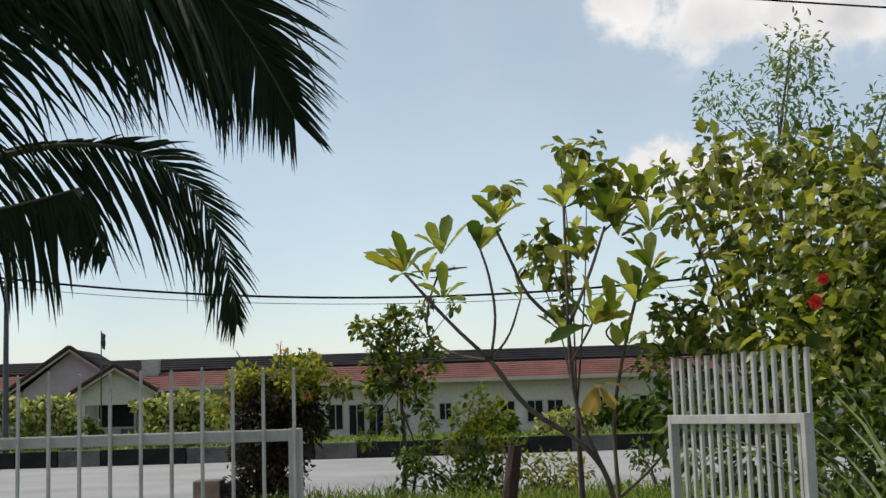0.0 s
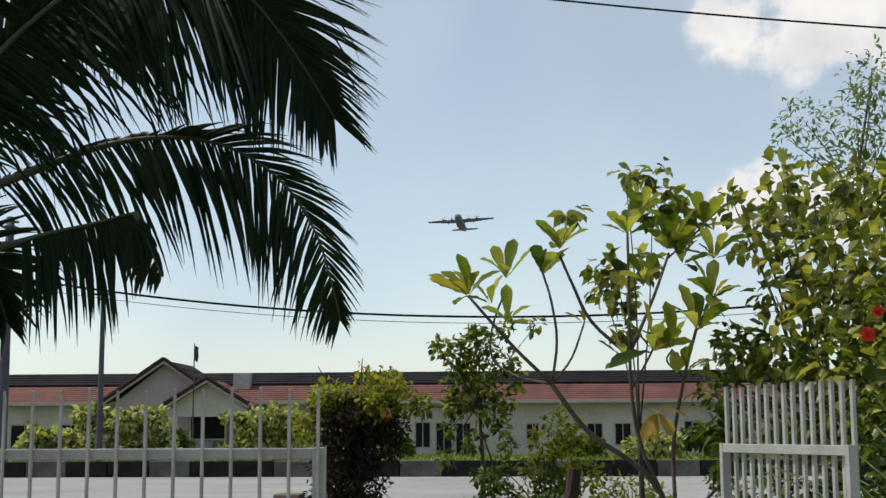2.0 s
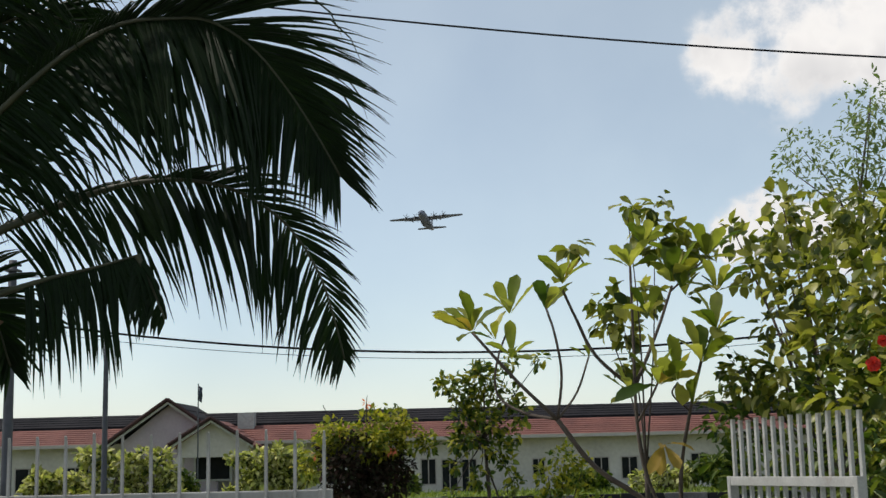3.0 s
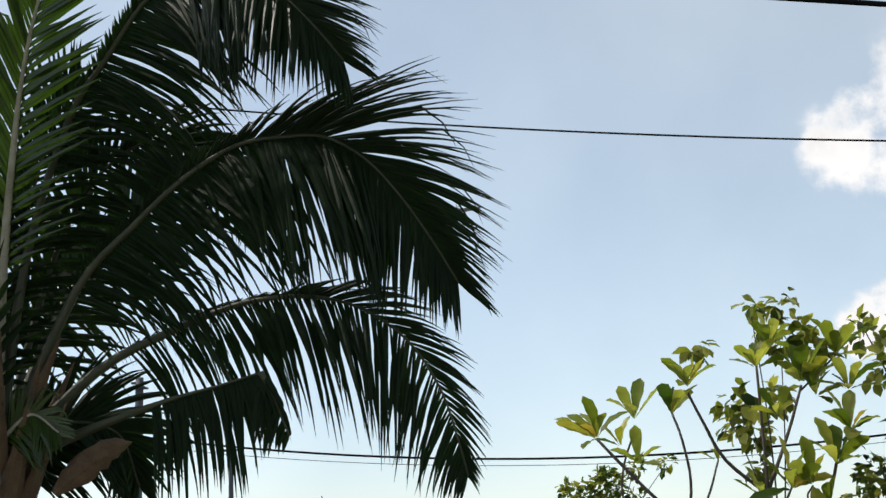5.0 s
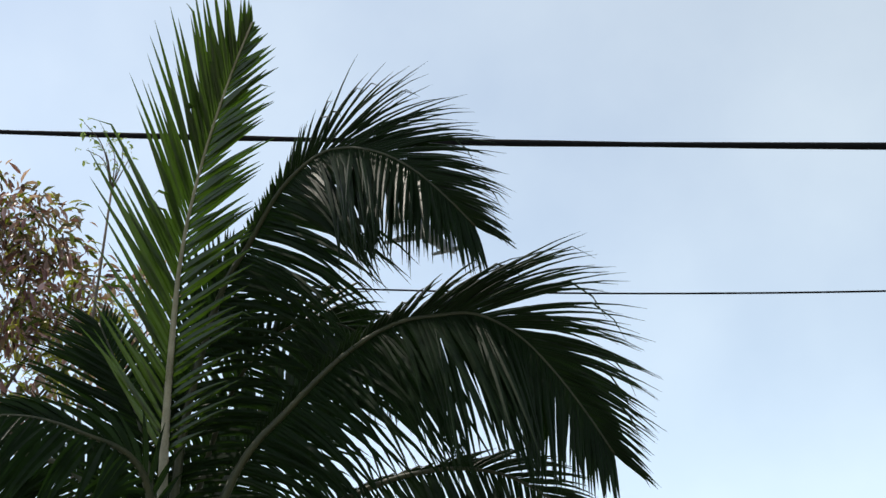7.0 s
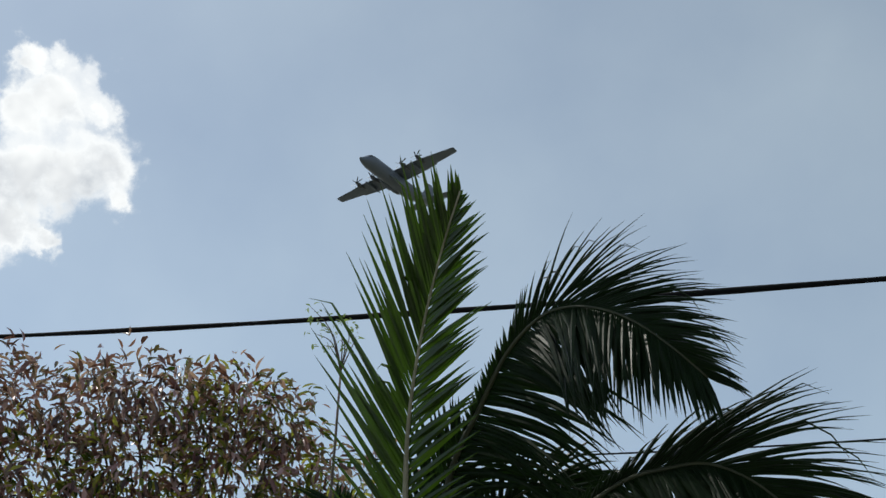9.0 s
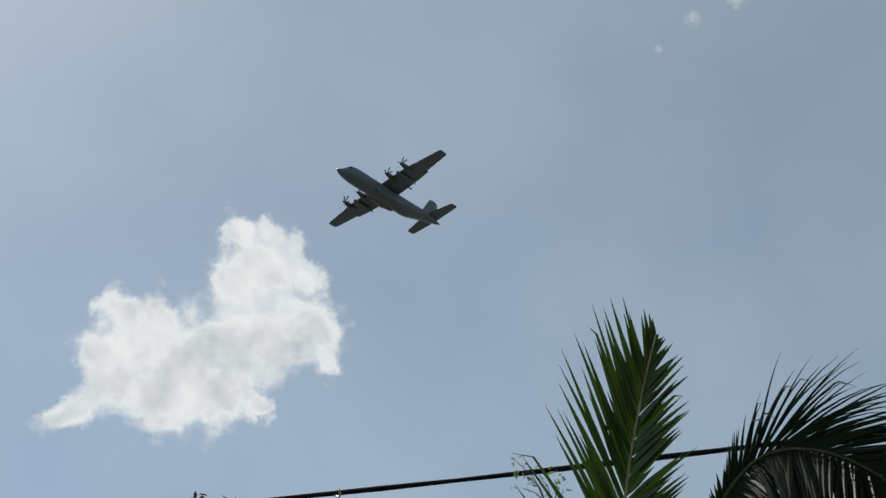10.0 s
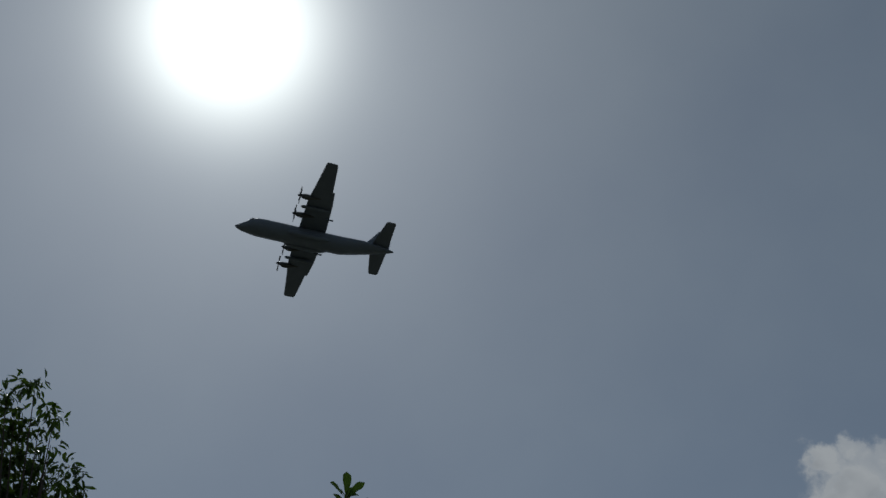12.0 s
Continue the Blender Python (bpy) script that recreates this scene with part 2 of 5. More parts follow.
def box_part(name, dims, material, parent, bevel=0.0, label=""):
    bm = bmesh.new()
    box(bm, *dims, bevel)
    return part(name, bm, material, parent, label)


def spline(points, n):
    """Catmull-Rom curve through the points, n + 1 samples."""
    p = [Vector(q) for q in points]
    p = [2 * p[0] - p[1]] + p + [2 * p[-1] - p[-2]]
    out, segs = [], len(p) - 3
    for i in range(n + 1):
        u = i / n * segs
        k = min(int(u), segs - 1)
        t = u - k
        a, b, c, d = p[k:k + 4]
        out.append(0.5 * ((2 * b) + (c - a) * t + (2 * a - 5 * b + 4 * c - d) * t * t + (3 * b - a - 3 * c + d) * t ** 3))
    return out


def tube_data(path, radii, sides=8, wobble=0.0, rng=None):
    verts, faces = [], []
    ref = Vector((0.31, 0.17, 0.94))
    for i, p in enumerate(path):
        t = (path[min(i + 1, len(path) - 1)] - path[max(i - 1, 0)]).normalized()
        a = t.cross(ref)
        if a.length < 0.2:
            a = t.cross(Vector((1, 0, 0)))
        a.normalize()
        b = t.cross(a)
        for k in range(sides):
            w = 2 * math.pi * k / sides
            r = radii[i] * (1 + (rng.uniform(-wobble, wobble) if rng else 0))
            verts.append(p + (a * math.cos(w) + b * math.sin(w)) * r)
    for i in range(len(path) - 1):
        for k in range(sides):
            k2 = (k + 1) % sides
            faces.append((i * sides + k, i * sides + k2, (i + 1) * sides + k2, (i + 1) * sides + k))
    faces.append(tuple(range(sides - 1, -1, -1)))
    faces.append(tuple(range((len(path) - 1) * sides, len(path) * sides)))
    return verts, faces


def joined_tubes(specs, sides=7, wobble=0.06, rng=None):
    """Several limbs in one mesh: (points, start radius, end radius)."""
    verts, faces = [], []
    for pts, r0, r1 in specs:
        n = max(4, 4 * (len(pts) - 1))
        path = spline(pts, n)
        v, f = tube_data(path, [r0 + (r1 - r0) * i / n for i in range(n + 1)], sides, wobble, rng)
        faces += [tuple(i + len(verts) for i in q) for q in f]
        verts += v
    return verts, faces


LEAF_V = np.array([(0, 0, 0), (0.25, -0.36, 0.10), (0.28, 0, 0), (0.25, 0.36, 0.10), (0.62, -0.42, 0.06), (0.65, 0, -0.03), (0.62, 0.42, 0.06), (1.0, 0, -0.14)])
LEAF_F = np.array([(0, 1, 2, 2), (0, 2, 3, 3), (1, 4, 5, 2), (2, 5, 6, 3), (4, 7, 5, 5), (5, 7, 6, 6)])


def leaf_mesh(name, places, ways, ups, lengths, widths, material):
    """Many folded leaves in one mesh; each grows from its place along its way."""
    n = len(places)
    places, ways, ups = np.asarray(places, float), np.asarray(ways, float), np.asarray(ups, float)
    ways = ways / np.linalg.norm(ways, axis=1)[:, None]
    side = np.cross(ups, ways)
    side /= np.linalg.norm(side, axis=1)[:, None] + 1e-9
    up = np.cross(ways, side)
    L, W = np.asarray(lengths)[:, None, None], np.asarray(widths)[:, None, None]
    v = places[:, None, :] + LEAF_V[None, :, 0:1] * L * ways[:, None, :] + LEAF_V[None, :, 1:2] * W * side[:, None, :] + LEAF_V[None, :, 2:3] * L * up[:, None, :]
    verts = v.reshape(-1, 3)
    faces = []
    base = [tuple(dict.fromkeys(f)) for f in LEAF_F.tolist()]
    for k in range(n):
        o = k * 8
        faces += [tuple(o + i for i in f) for f in base]
    return link_mesh(name, verts, faces, material, True)


def clump_leaves(name, rng, clumps, per, length, slim, material, droop=0.3, outward=1.0, shell=0.45):
    """Leaves round the clumps (centre, radii), thicker towards the outside of each."""
    P, W, U, L, B = [], [], [], [], []
    for (c, rad) in clumps:
        c = np.array(c, float)
        rad = np.array(rad, float) if np.ndim(rad) else np.array((rad,) * 3, float)
        n = int(per * (rad[0] * rad[1] * rad[2]) ** (2 / 3) / 0.0045)
        for _ in range(max(n, 4)):
            d = rng.normal(size=3)
            d /= np.linalg.norm(d)
            r = (shell + (1 - shell) * rng.random()) * (0.75 + 0.4 * rng.random())
            P.append(c + d * rad * r)
            w = d * outward + rng.normal(size=3) * 0.7
            w[2] -= droop
            W.append(w)
            U.append(np.array((0, 0, 1.0)) + rng.normal(size=3) * 0.5)
            s = length * (0.6 + 0.7 * rng.random())
            L.append(s)
            B.append(s * slim * (0.8 + 0.4 * rng.random()))
    return leaf_mesh(name, P, W, U, L, B, material)


# ---- ground, road, verge ----
def sheet(name, x0, x1, y0, y1, z, material, label, category, nx=2, ny=2, bumpy=0.0):
    rng = np.random.default_rng(5)
    xs, ys = np.linspace(x0, x1, nx), np.linspace(y0, y1, ny)
    v = [(x, y, z + (rng.uniform(-bumpy, bumpy) if bumpy else 0)) for y in ys for x in xs]
    f = [(j * nx + i, j * nx + i + 1, (j + 1) * nx + i + 1, (j + 1) * nx + i) for j in range(ny - 1) for i in range(nx - 1)]
    return tagged(new(name, link_mesh(name, v, f, material)), label, category, "", "structure")


def slab(name, x0, x1, y0, y1, z0, z1, material, label, category, bevel=0.0):
    bm = bmesh.new()
    box(bm, x0, x1, y0, y1, z0, z1, bevel)
    me = bpy.data.meshes.new(name)
    bm.to_mesh(me)
    bm.free()
    me.materials.append(material)
    return tagged(new(name, me), label, category, "", "structure")


sheet("ground", -2500, 2500, -2500, 2500, 0.0, M_SOIL, "green lawn soil with short worn grass", "ground", 3, 3)
slab("road", -120, 120, 25.6, 50.0, -0.3, 0.02, M_ROAD, "pale grey concrete road in full sun", "road")
slab("driveway", -18, -3.55, 1.5, 25.18, -0.2, 0.03, M_ROAD, "pale concrete driveway before the gate", "driveway")
slab("verge", -140, 140, 50.45, 160, -0.3, 0.46, M_VERGE, "raised green turf verge before the building", "verge")
slab("road_edge", -120, 120, 25.2, 25.58, -0.2, 0.024, M_KERB_PALE, "dark broken joint strip at the road edge", "kerb")
kerb = thing("kerb", (0, 50.2, 0), "black and worn grey painted kerb blocks along the road", "kerb", "", "structure")
bm = bmesh.new()
box(bm, -0.78, 0.78, -0.22, 0.22, -0.1, 0.62, 0.03)
KERB_A = bpy.data.meshes.new("kerb_block")
bm.to_mesh(KERB_A)
bm.free()
KERB_B = KERB_A.copy()
KERB_A.materials.append(M_KERB_DARK)
KERB_B.materials.append(M_KERB_PALE)
krng = random.Random(4)
for i in range(56):
    k = new("kerb_block", KERB_B if i % 3 == 1 else KERB_A)
    k.parent = kerb
    k.location = (-44 + i * 1.6, krng.uniform(-0.015, 0.015), krng.uniform(-0.02, 0.02))

# ---- long low building across the road ----
def roof_panel(name, parent, p, along, up, material, rows=7, thick=0.1):
    """A pitched roof face with a step for every course of tiles."""
    p, along, up = Vector(p), Vector(along), Vector(up)
    nrm = along.cross(up).normalized()
    if nrm.z < 0:
        nrm = -nrm
    line = []
    for i in range(rows):
        line += [p + up * (i / rows) + nrm * 0.035, p + up * ((i + 1) / rows) + nrm * 0.005]
    line += [p + up - nrm * thick, p - nrm * thick]
    n = len(line)
    verts = line + [q + along for q in line]
    faces = [(k, (k + 1) % n, (k + 1) % n + n, k + n) for k in range(n)] + [tuple(range(n - 1, -1, -1)), tuple(range(n, 2 * n))]
    return part(name, link_mesh(name, verts, faces, material), material, parent)


def window_into(parent, x, z0, w, h, y):
    wf = box_part("window", (x - w / 2, x + w / 2, y - 0.03, y + 0.01, z0, z0 + h), M_DARK_IN, parent, 0, "dark glazed window")
    for a, b, c, d in ((-w / 2 - 0.07, -w / 2, z0 - 0.07, z0 + h + 0.07), (w / 2, w / 2 + 0.07, z0 - 0.07, z0 + h + 0.07), (-w / 2, w / 2, z0 + h, z0 + h + 0.07), (-w / 2, w / 2, z0 - 0.07, z0)):
        box_part("frame", (x + a, x + b, y - 0.06, y - 0.031, c, d), M_TRIM, wf)
    box_part("mullion", (x - 0.025, x + 0.025, y - 0.05, y - 0.032, z0, z0 + h), M_TRIM, wf)


house = thing("building", (0.25, 72, 0.80), "long low cream building with red tiled roof and two gables", "building")
GY = -0.6
box_part("wall", (-60, 49.5, 0, 12, GY, 2.75), M_WALL, house)
roof_panel("roof", house, (-60.5, -1.0, 2.55), (110.5, 0, 0), (0, 2.6, 0.95), M_TILE, 8)
box_part("eave_board", (-60.5, 50.0, -1.06, -1.0, 2.42, 2.6), M_TRIM, house)
roof_panel("upper_roof", house, (-60.5, 1.75, 3.62), (110.5, 0, 0), (0, 1.5, 0.7), M_TILE_DARK, 5)
box_part("upper_wall", (-60.5, 50.0, 1.76, 11.5, 2.75, 3.60), M_TILE_DARK, house)
box_part("roof_back", (-60.5, 50.0, 3.3, 12.5, 3.6, 4.25), M_TILE_DARK, house)
box_part("white_upstand", (-16.6, -15.7, 1.0, 1.7, 3.3, 4.22), M_WHITE_PALER, house)


def gable(parent, xc, y, half, z_eave, z_top, depth, wall_z0, wall_half):
    v = [(xc - wall_half, y, wall_z0), (xc + wall_half, y, wall_z0), (xc + wall_half, y, z_eave + 0.15), (xc, y, z_top - 0.12), (xc - wall_half, y, z_eave + 0.15)]
    v += [(a, b + 0.25, c) for a, b, c in v]
    f = [(0, 1, 2, 3, 4), (9, 8, 7, 6, 5)] + [(i, i + 5, (i + 1) % 5 + 5, (i + 1) % 5) for i in range(5)]
    board = M_GABLE if half > 2.5 else M_WALL
    part("gable_wall", link_mesh("gable_wall", v, f, board), board, parent)
    for s in (-1, 1):
        roof_panel("gable_roof", parent, (xc + s * half, y - 0.5, z_eave), (0, depth, 0), (-s * half, 0, z_top - z_eave), M_TILE_DARK if half > 2.5 else M_TILE, 5)
        v = [(xc + s * half, y - 0.56, z_eave - 0.16), (xc, y - 0.56, z_top - 0.16), (xc, y - 0.56, z_top + 0.02), (xc + s * half, y - 0.56, z_eave + 0.02)]
        v += [(a, b + 0.05, c) for a, b, c in v]
        f = [(0, 1, 2, 3), (7, 6, 5, 4)] + [(i, i + 4, (i + 1) % 4 + 4, (i + 1) % 4) for i in range(4)]
        part("barge_board", link_mesh("barge_board", v, f, M_WHITE_PALER), M_WHITE_PALER, parent, "white barge board")
        cap = [Vector((xc + s * half, y - 0.62, z_eave + 0.1)), Vector((xc, y - 0.62, z_top + 0.1))]
        v, f = tube_data(cap, [0.11, 0.11], 6)
        part("verge_tiles", link_mesh("verge_tiles", v, f, M_RIDGE), M_RIDGE, parent, "dark red-brown verge tiles")


gable(house, -19.8, -1.2, 3.3, 2.55, 4.8, 6.0, GY, 2.6)
gable(house, -17.0, -3.0, 2.25, 2.3, 3.68, 4.0, 1.75, 1.9)
for dx in (-1.75, 1.75):
    box_part("porch_column", (-17.1 + dx - 0.22, -17.1 + dx + 0.22, -3.0, -2.6, GY, 1.76), M_WALL, house, 0.02)
box_part("porch_window", (-18.35, -16.5, -1.28, -1.21, 0.6, 1.95), M_DARK_IN, house, 0, "dark wide window under the porch")
for x0, x1, z0, z1 in ((-18.47, -18.35, 0.5, 2.05), (-16.5, -16.38, 0.5, 2.05), (-18.35, -16.5, 1.95, 2.05), (-18.35, -16.5, 0.5, 0.6)):
    box_part("window_frame", (x0, x1, -1.32, -1.21, z0, z1), M_WHITE_PALER, house, 0, "white window frame")
for x, z0, w, h in [(-5.9, 0.1, 0.75, 1.3), (-4.75, -0.25, 0.8, 1.6), (-3.7, -0.4, 0.75, 1.75), (0.05, 0.45, 0.6, 0.85), (3.4, 0.3, 0.75, 1.0), (4.9, 0.2, 0.8, 1.1), (6.0, 0.2, 0.8, 1.1), (8.6, 0.3, 0.8, 1.1), (11.0, 0.3, 0.8, 1.1),
                    (-8.6, 0.2, 0.8, 1.3), (-11.0, 0.2, 0.8, 1.3), (-25.4, 0.1, 1.5, 1.25), (-28.0, 0.1, 1.5, 1.25), (-30.6, 0.1, 0.9, 1.25), (-33.4, 0.1, 1.5, 1.25), (-36.5, 0.1, 1.5, 1.25)]:
    window_into(house, x, z0, w, h, 0.0)

flag = thing("flag_pole", (-16.80, 66.0, 0.45), "thin pole with a small limp dark flag", "flag pole")
v, f = tube_data([Vector((0, 0, 0)), Vector((0, 0, 5.75))], [0.045, 0.03], 8)
part("pole", link_mesh("pole", v, f, M_POLE), M_POLE, flag)
fv, ff = [], []
for i in range(9):
    for j in range(3):
        fv.append((0.03 + j * 0.1 * (1 - 0.03 * i), 0.06 * math.sin(i * 0.9 + j * 1.7), 5.65 - i * 0.095 - j * 0.06))
for i in range(8):
    for j in range(2):
        a = i * 3 + j
        ff.append((a, a + 1, a + 4, a + 3))
cloth = part("cloth", link_mesh("cloth", fv, ff, M_FLAG), M_FLAG, flag, "dark hanging flag cloth")
cloth.modifiers.new("thick", "SOLIDIFY").thickness = 0.012


# ---- poles and cables ----
def utility_pole(x, y, h, r, label):
    t = thing("utility_pole", (x, y, 0), label, "pole", "utility poles")
    v, f = tube_data([Vector((0, 0, h * i / 6)) for i in range(7)], [r * (1.15 - 0.3 * i / 6) for i in range(7)], 14)
    part("shaft", link_mesh("shaft", v, f, M_POLE, True), M_POLE, t)
    box_part("clamp", (-r * 1.5, r * 1.5, -r * 1.5, r * 1.5, h - 0.45, h - 0.38), M_POLE, t, 0.01)
    box_part("cross_arm", (-0.35, 0.35, -0.05, 0.05, h - 0.25, h - 0.16), M_POLE, t, 0.01)
    return t


utility_pole(-20.58, 51.0, 10.3, 0.19, "tall grey utility pole standing by the road")
utility_pole(-16.68, 51.0, 7.35, 0.105, "slim dark utility pole carrying a cable")


def cable(name, y0, coef, x0, x1, r, label, twist=0.0):
    pts = [Vector((x0 + (x1 - x0) * i / 60, y0, np.polyval(coef, x0 + (x1 - x0) * i / 60))) for i in range(61)]
    rad = [r * (1 + twist * math.sin(i * 2.1)) for i in range(61)]
    v, f = tube_data(pts, rad, 7)
    return tagged(new(name, link_mesh(name, v, f, M_WIRE, True)), label, "cable", "overhead cables")


cable("cable", 10.0, (0.00176, -0.1946, 6.294), -30, 30, 0.027, "thick black twisted overhead cable", twist=0.18)
cable("cable", 18.0, (0.00373, -0.1352, 7.741), -22, 26, 0.014, "thin dark overhead cable")
cable("cable", 51.0, (0.00425, -0.0010, 6.089), -20.58, 36, 0.045, "black overhead cable strung from pole to pole")
cable("cable", 51.12, (0.00400, -0.0010, 5.850), -20.58, 36, 0.013, "faint thin overhead wire")


# ---- coconut palm ----
SWAYING = {}


def palm_frond(palm, pts, n, length, facing, droop, material, seed, r0=0.028, width=0.036, start=0.12, skew=(1.0, 1.0), ragged=0.12, push=0.0, tip=0.66, sweep=0.95, rise=0.0):
    """A rachis with two rows of folded, drooping leaflets."""
    rng = np.random.default_rng(seed)
    root = Vector(pts[0])
    path = spline([Vector(q) - root for q in pts], 40)
    v, f = tube_data(path, [r0 * (1 - i / 40) ** 2.4 + 0.005 for i in range(41)], 6)
    bark = M_RIB if material is M_PALM_YOUNG else M_RIB_SHADED
    rib = part("frond", link_mesh("frond", v, f, bark, True), bark, palm)
    rib.location = root
    P = np.array([tuple(p) for p in path])
    face = np.array(facing, float)
    face /= np.linalg.norm(face)
    for s, sk in ((-1, skew[0]), (1, skew[1])):
        if sk < 0.05:
            continue
        for i in range(n):
            V, F = [], []
            u = start + (1 - start) * (i + rng.uniform(-0.3, 0.3)) / n
            u = min(max(u, 0.0), 0.999)
            x = u * 40
            k = int(x)
            p = P[k] + (P[k + 1] - P[k]) * (x - k)
            tan = P[min(k + 2, 40)] - P[max(k - 1, 0)]
            tan /= np.linalg.norm(tan)
            side = np.cross(tan, face)
            side /= np.linalg.norm(side)
            nor = np.cross(side, tan)
            swell = max(math.sin(math.pi * min(1.0, 0.16 + 0.80 * u)) ** 0.7, tip * min(1.0, u * 3))
            ln = length * (min(sk * (1 + 0.6 * u), 1.0) if s < 0 else sk) * swell * rng.uniform(0.82, 1.1)
            if s < 0 and rise:
                ln *= min(1.0, max(0.22, (u - rise) / 0.16))
            if rng.random() < ragged:
                ln *= rng.uniform(0.4, 0.8)
            lean = (1.1 + 0.8 * u) if s < 0 else (0.4 + sweep * u ** 2)
            lean += push + 3.5 * max(0.0, u - 0.86)
            ln *= 1 - 0.5 * max(0.0, (u - 0.8) / 0.2)
            d = tan * lean + side * s * 1.0 + nor * rng.uniform(0.05, 0.4) + rng.normal(size=3) * 0.07
            d /= np.linalg.norm(d)
            seg = 6
            q = p.copy()
            wd = width * (0.55 + 0.45 * swell) * rng.uniform(0.8, 1.15) * (1.3 if s > 0 and rise else 1.0)
            dr = droop * rng.uniform(0.7, 1.4) * (1.35 if s < 0 else 1.7) * (1.0 - 0.45 * u)
            kink = rng.uniform(0.55, 0.9) if rng.random() < 0.12 else 2.0
            o = 0
            for j in range(seg + 1):
                t = j / seg
                w = wd * (0.5 + 1.6 * t) if t < 0.3 else wd * (1.0 - ((t - 0.3) / 0.7) ** 1.25) + 0.001
                b = np.cross(d, nor)
                b /= np.linalg.norm(b) + 1e-9
                c = np.cross(b, d)
                V += [q - b * w * 0.5 - c * w * 0.32, q, q + b * w * 0.5 - c * w * 0.32]
                d = d + np.array((0, 0, -1.0)) * dr * (0.35 + t) / seg
                if t > kink:
                    d = d + np.array((0, 0, -1.0)) * 0.8
                d /= np.linalg.norm(d)
                q = q + d * ln / seg
            for j in range(seg):
                a = o + 3 * j
                F += [(a, a + 1, a + 4, a + 3), (a + 1, a + 2, a + 5, a + 4)]
            part("leaflet", link_mesh("leaflet", V, F, material), material, rib)
    return rib


def coconut_palm():
    palm = thing("coconut_palm", (0, 0, 0), "young coconut palm with dark arching fronds and short trunk", "palm tree")
    base, crown = Vector((-3.25, 6.0, 0.0)), Vector((-3.02, 5.80, 2.25))
    path = spline([base, base.lerp(crown, 0.35) + Vector((-0.05, 0.03, 0)), base.lerp(crown, 0.7), crown], 36)
    v, f = tube_data(path, [0.2 - 0.07 * i / 36 + (0.014 if i % 2 else 0) for i in range(37)], 16, 0.05, random.Random(3))
    part("trunk", link_mesh("trunk", v, f, M_PALM_TRUNK), M_PALM_TRUNK, palm)
    rng = random.Random(8)
    for i in range(16):
        a = i * 2.4
        c, s = math.cos(a), math.sin(a)
        q = crown + Vector((c * 0.11, s * 0.11, -0.25 + 0.025 * i))
        spec = ([q, q + Vector((c * 0.10, s * 0.10, 0.25)), q + Vector((c * 0.22, s * 0.22, 0.5 + rng.uniform(0, 0.15)))], 0.06, 0.004)
        v, f = joined_tubes([spec], 7, 0.1, rng)
        part("leaf_base", link_mesh("leaf_base", v, f, M_FIBRE), M_FIBRE, palm, "brown fibrous leaf base")
    C = tuple(crown)
    palm_frond(palm, [C, (-2.96, 5.65, 3.00), (-2.83, 5.45, 3.65), (-2.71, 5.30, 4.07), (-2.54, 5.15, 4.43), (-2.34, 5.00, 4.74), (-2.18, 4.90, 4.96)], 66, 0.8, (0.40, -0.85, -0.25), 0.16, M_PALM_YOUNG, 1, 0.03, 0.034, 0.2, (1.0, 0.56), ragged=0.35, push=0.3, tip=0.24, sweep=1.5)
    SWAYING["upper"] = palm_frond(palm, [C, (-2.90, 5.72, 3.20), (-2.66, 5.60, 3.86), (-2.44, 5.50, 4.11), (-2.23, 5.40, 4.32), (-2.01, 5.30, 4.41), (-1.84, 5.25, 4.40), (-1.67, 5.22, 4.33), (-1.51, 5.20, 4.21), (-1.37, 5.22, 4.06), (-1.25, 5.28, 3.91)], 210, 0.84, (0.40, -0.85, 0.15), 0.62, M_PALM_SHADED, 2, 0.022, 0.021, 0.16, (0.56, 1.0), tip=0.58, sweep=0.8, rise=0.36)
    SWAYING["middle"] = palm_frond(palm, [C, (-2.65, 5.75, 3.04), (-2.35, 5.68, 3.32), (-2.05, 5.60, 3.53), (-1.78, 5.52, 3.63), (-1.55, 5.47, 3.63), (-1.37, 5.46, 3.61), (-1.20, 5.50, 3.51), (-1.06, 5.56, 3.35), (-0.93, 5.62, 3.15), (-0.82, 5.67, 2.95)], 235, 0.92, (0.35, -0.85, 0.15), 0.62, M_PALM_SHADED, 3, 0.022, 0.021, 0.1, (0.6, 1.0), tip=0.55, sweep=0.8, rise=0.34)
    SWAYING["lower"] = palm_frond(palm, [C, (-2.57, 5.85, 2.68), (-2.21, 5.83, 2.84), (-1.92, 5.80, 2.93), (-1.70, 5.79, 2.96), (-1.49, 5.79, 2.95), (-1.29, 5.82, 2.89), (-1.09, 5.86, 2.74), (-0.95, 5.92, 2.51), (-0.88, 5.96, 2.26), (-0.85, 5.98, 2.12)], 118, 0.72, (0.3, -0.9, 0.2), 0.75, M_PALM_SHADED, 4, 0.024, 0.019, 0.14, (0.42, 1.0), tip=0.42, sweep=0.6, rise=0.36)
    palm_frond(palm, [C, (-2.49, 5.75, 2.42), (-2.14, 5.66, 2.50), (-1.89, 5.60, 2.54), (-1.68, 5.55, 2.58)], 60, 0.5, (0.2, -0.95, 0.0), 1.5, M_PALM_SHADED, 5, 0.03, 0.03, 0.42, (0.0, 1.0), 0.25, push=-0.25, tip=1.0, sweep=0.1)
    palm_frond(palm, [(-1.68, 5.55, 2.58), (-1.65, 5.55, 2.52), (-1.61, 5.55, 2.43), (-1.56, 5.57, 2.30)], 16, 0.26, (0.2, -0.95, 0.0), 1.2, M_PALM_SHADED, 25, 0.012, 0.034, 0.05, (0.25, 1.0), 0.25, push=0.5, tip=0.6, sweep=0.1)
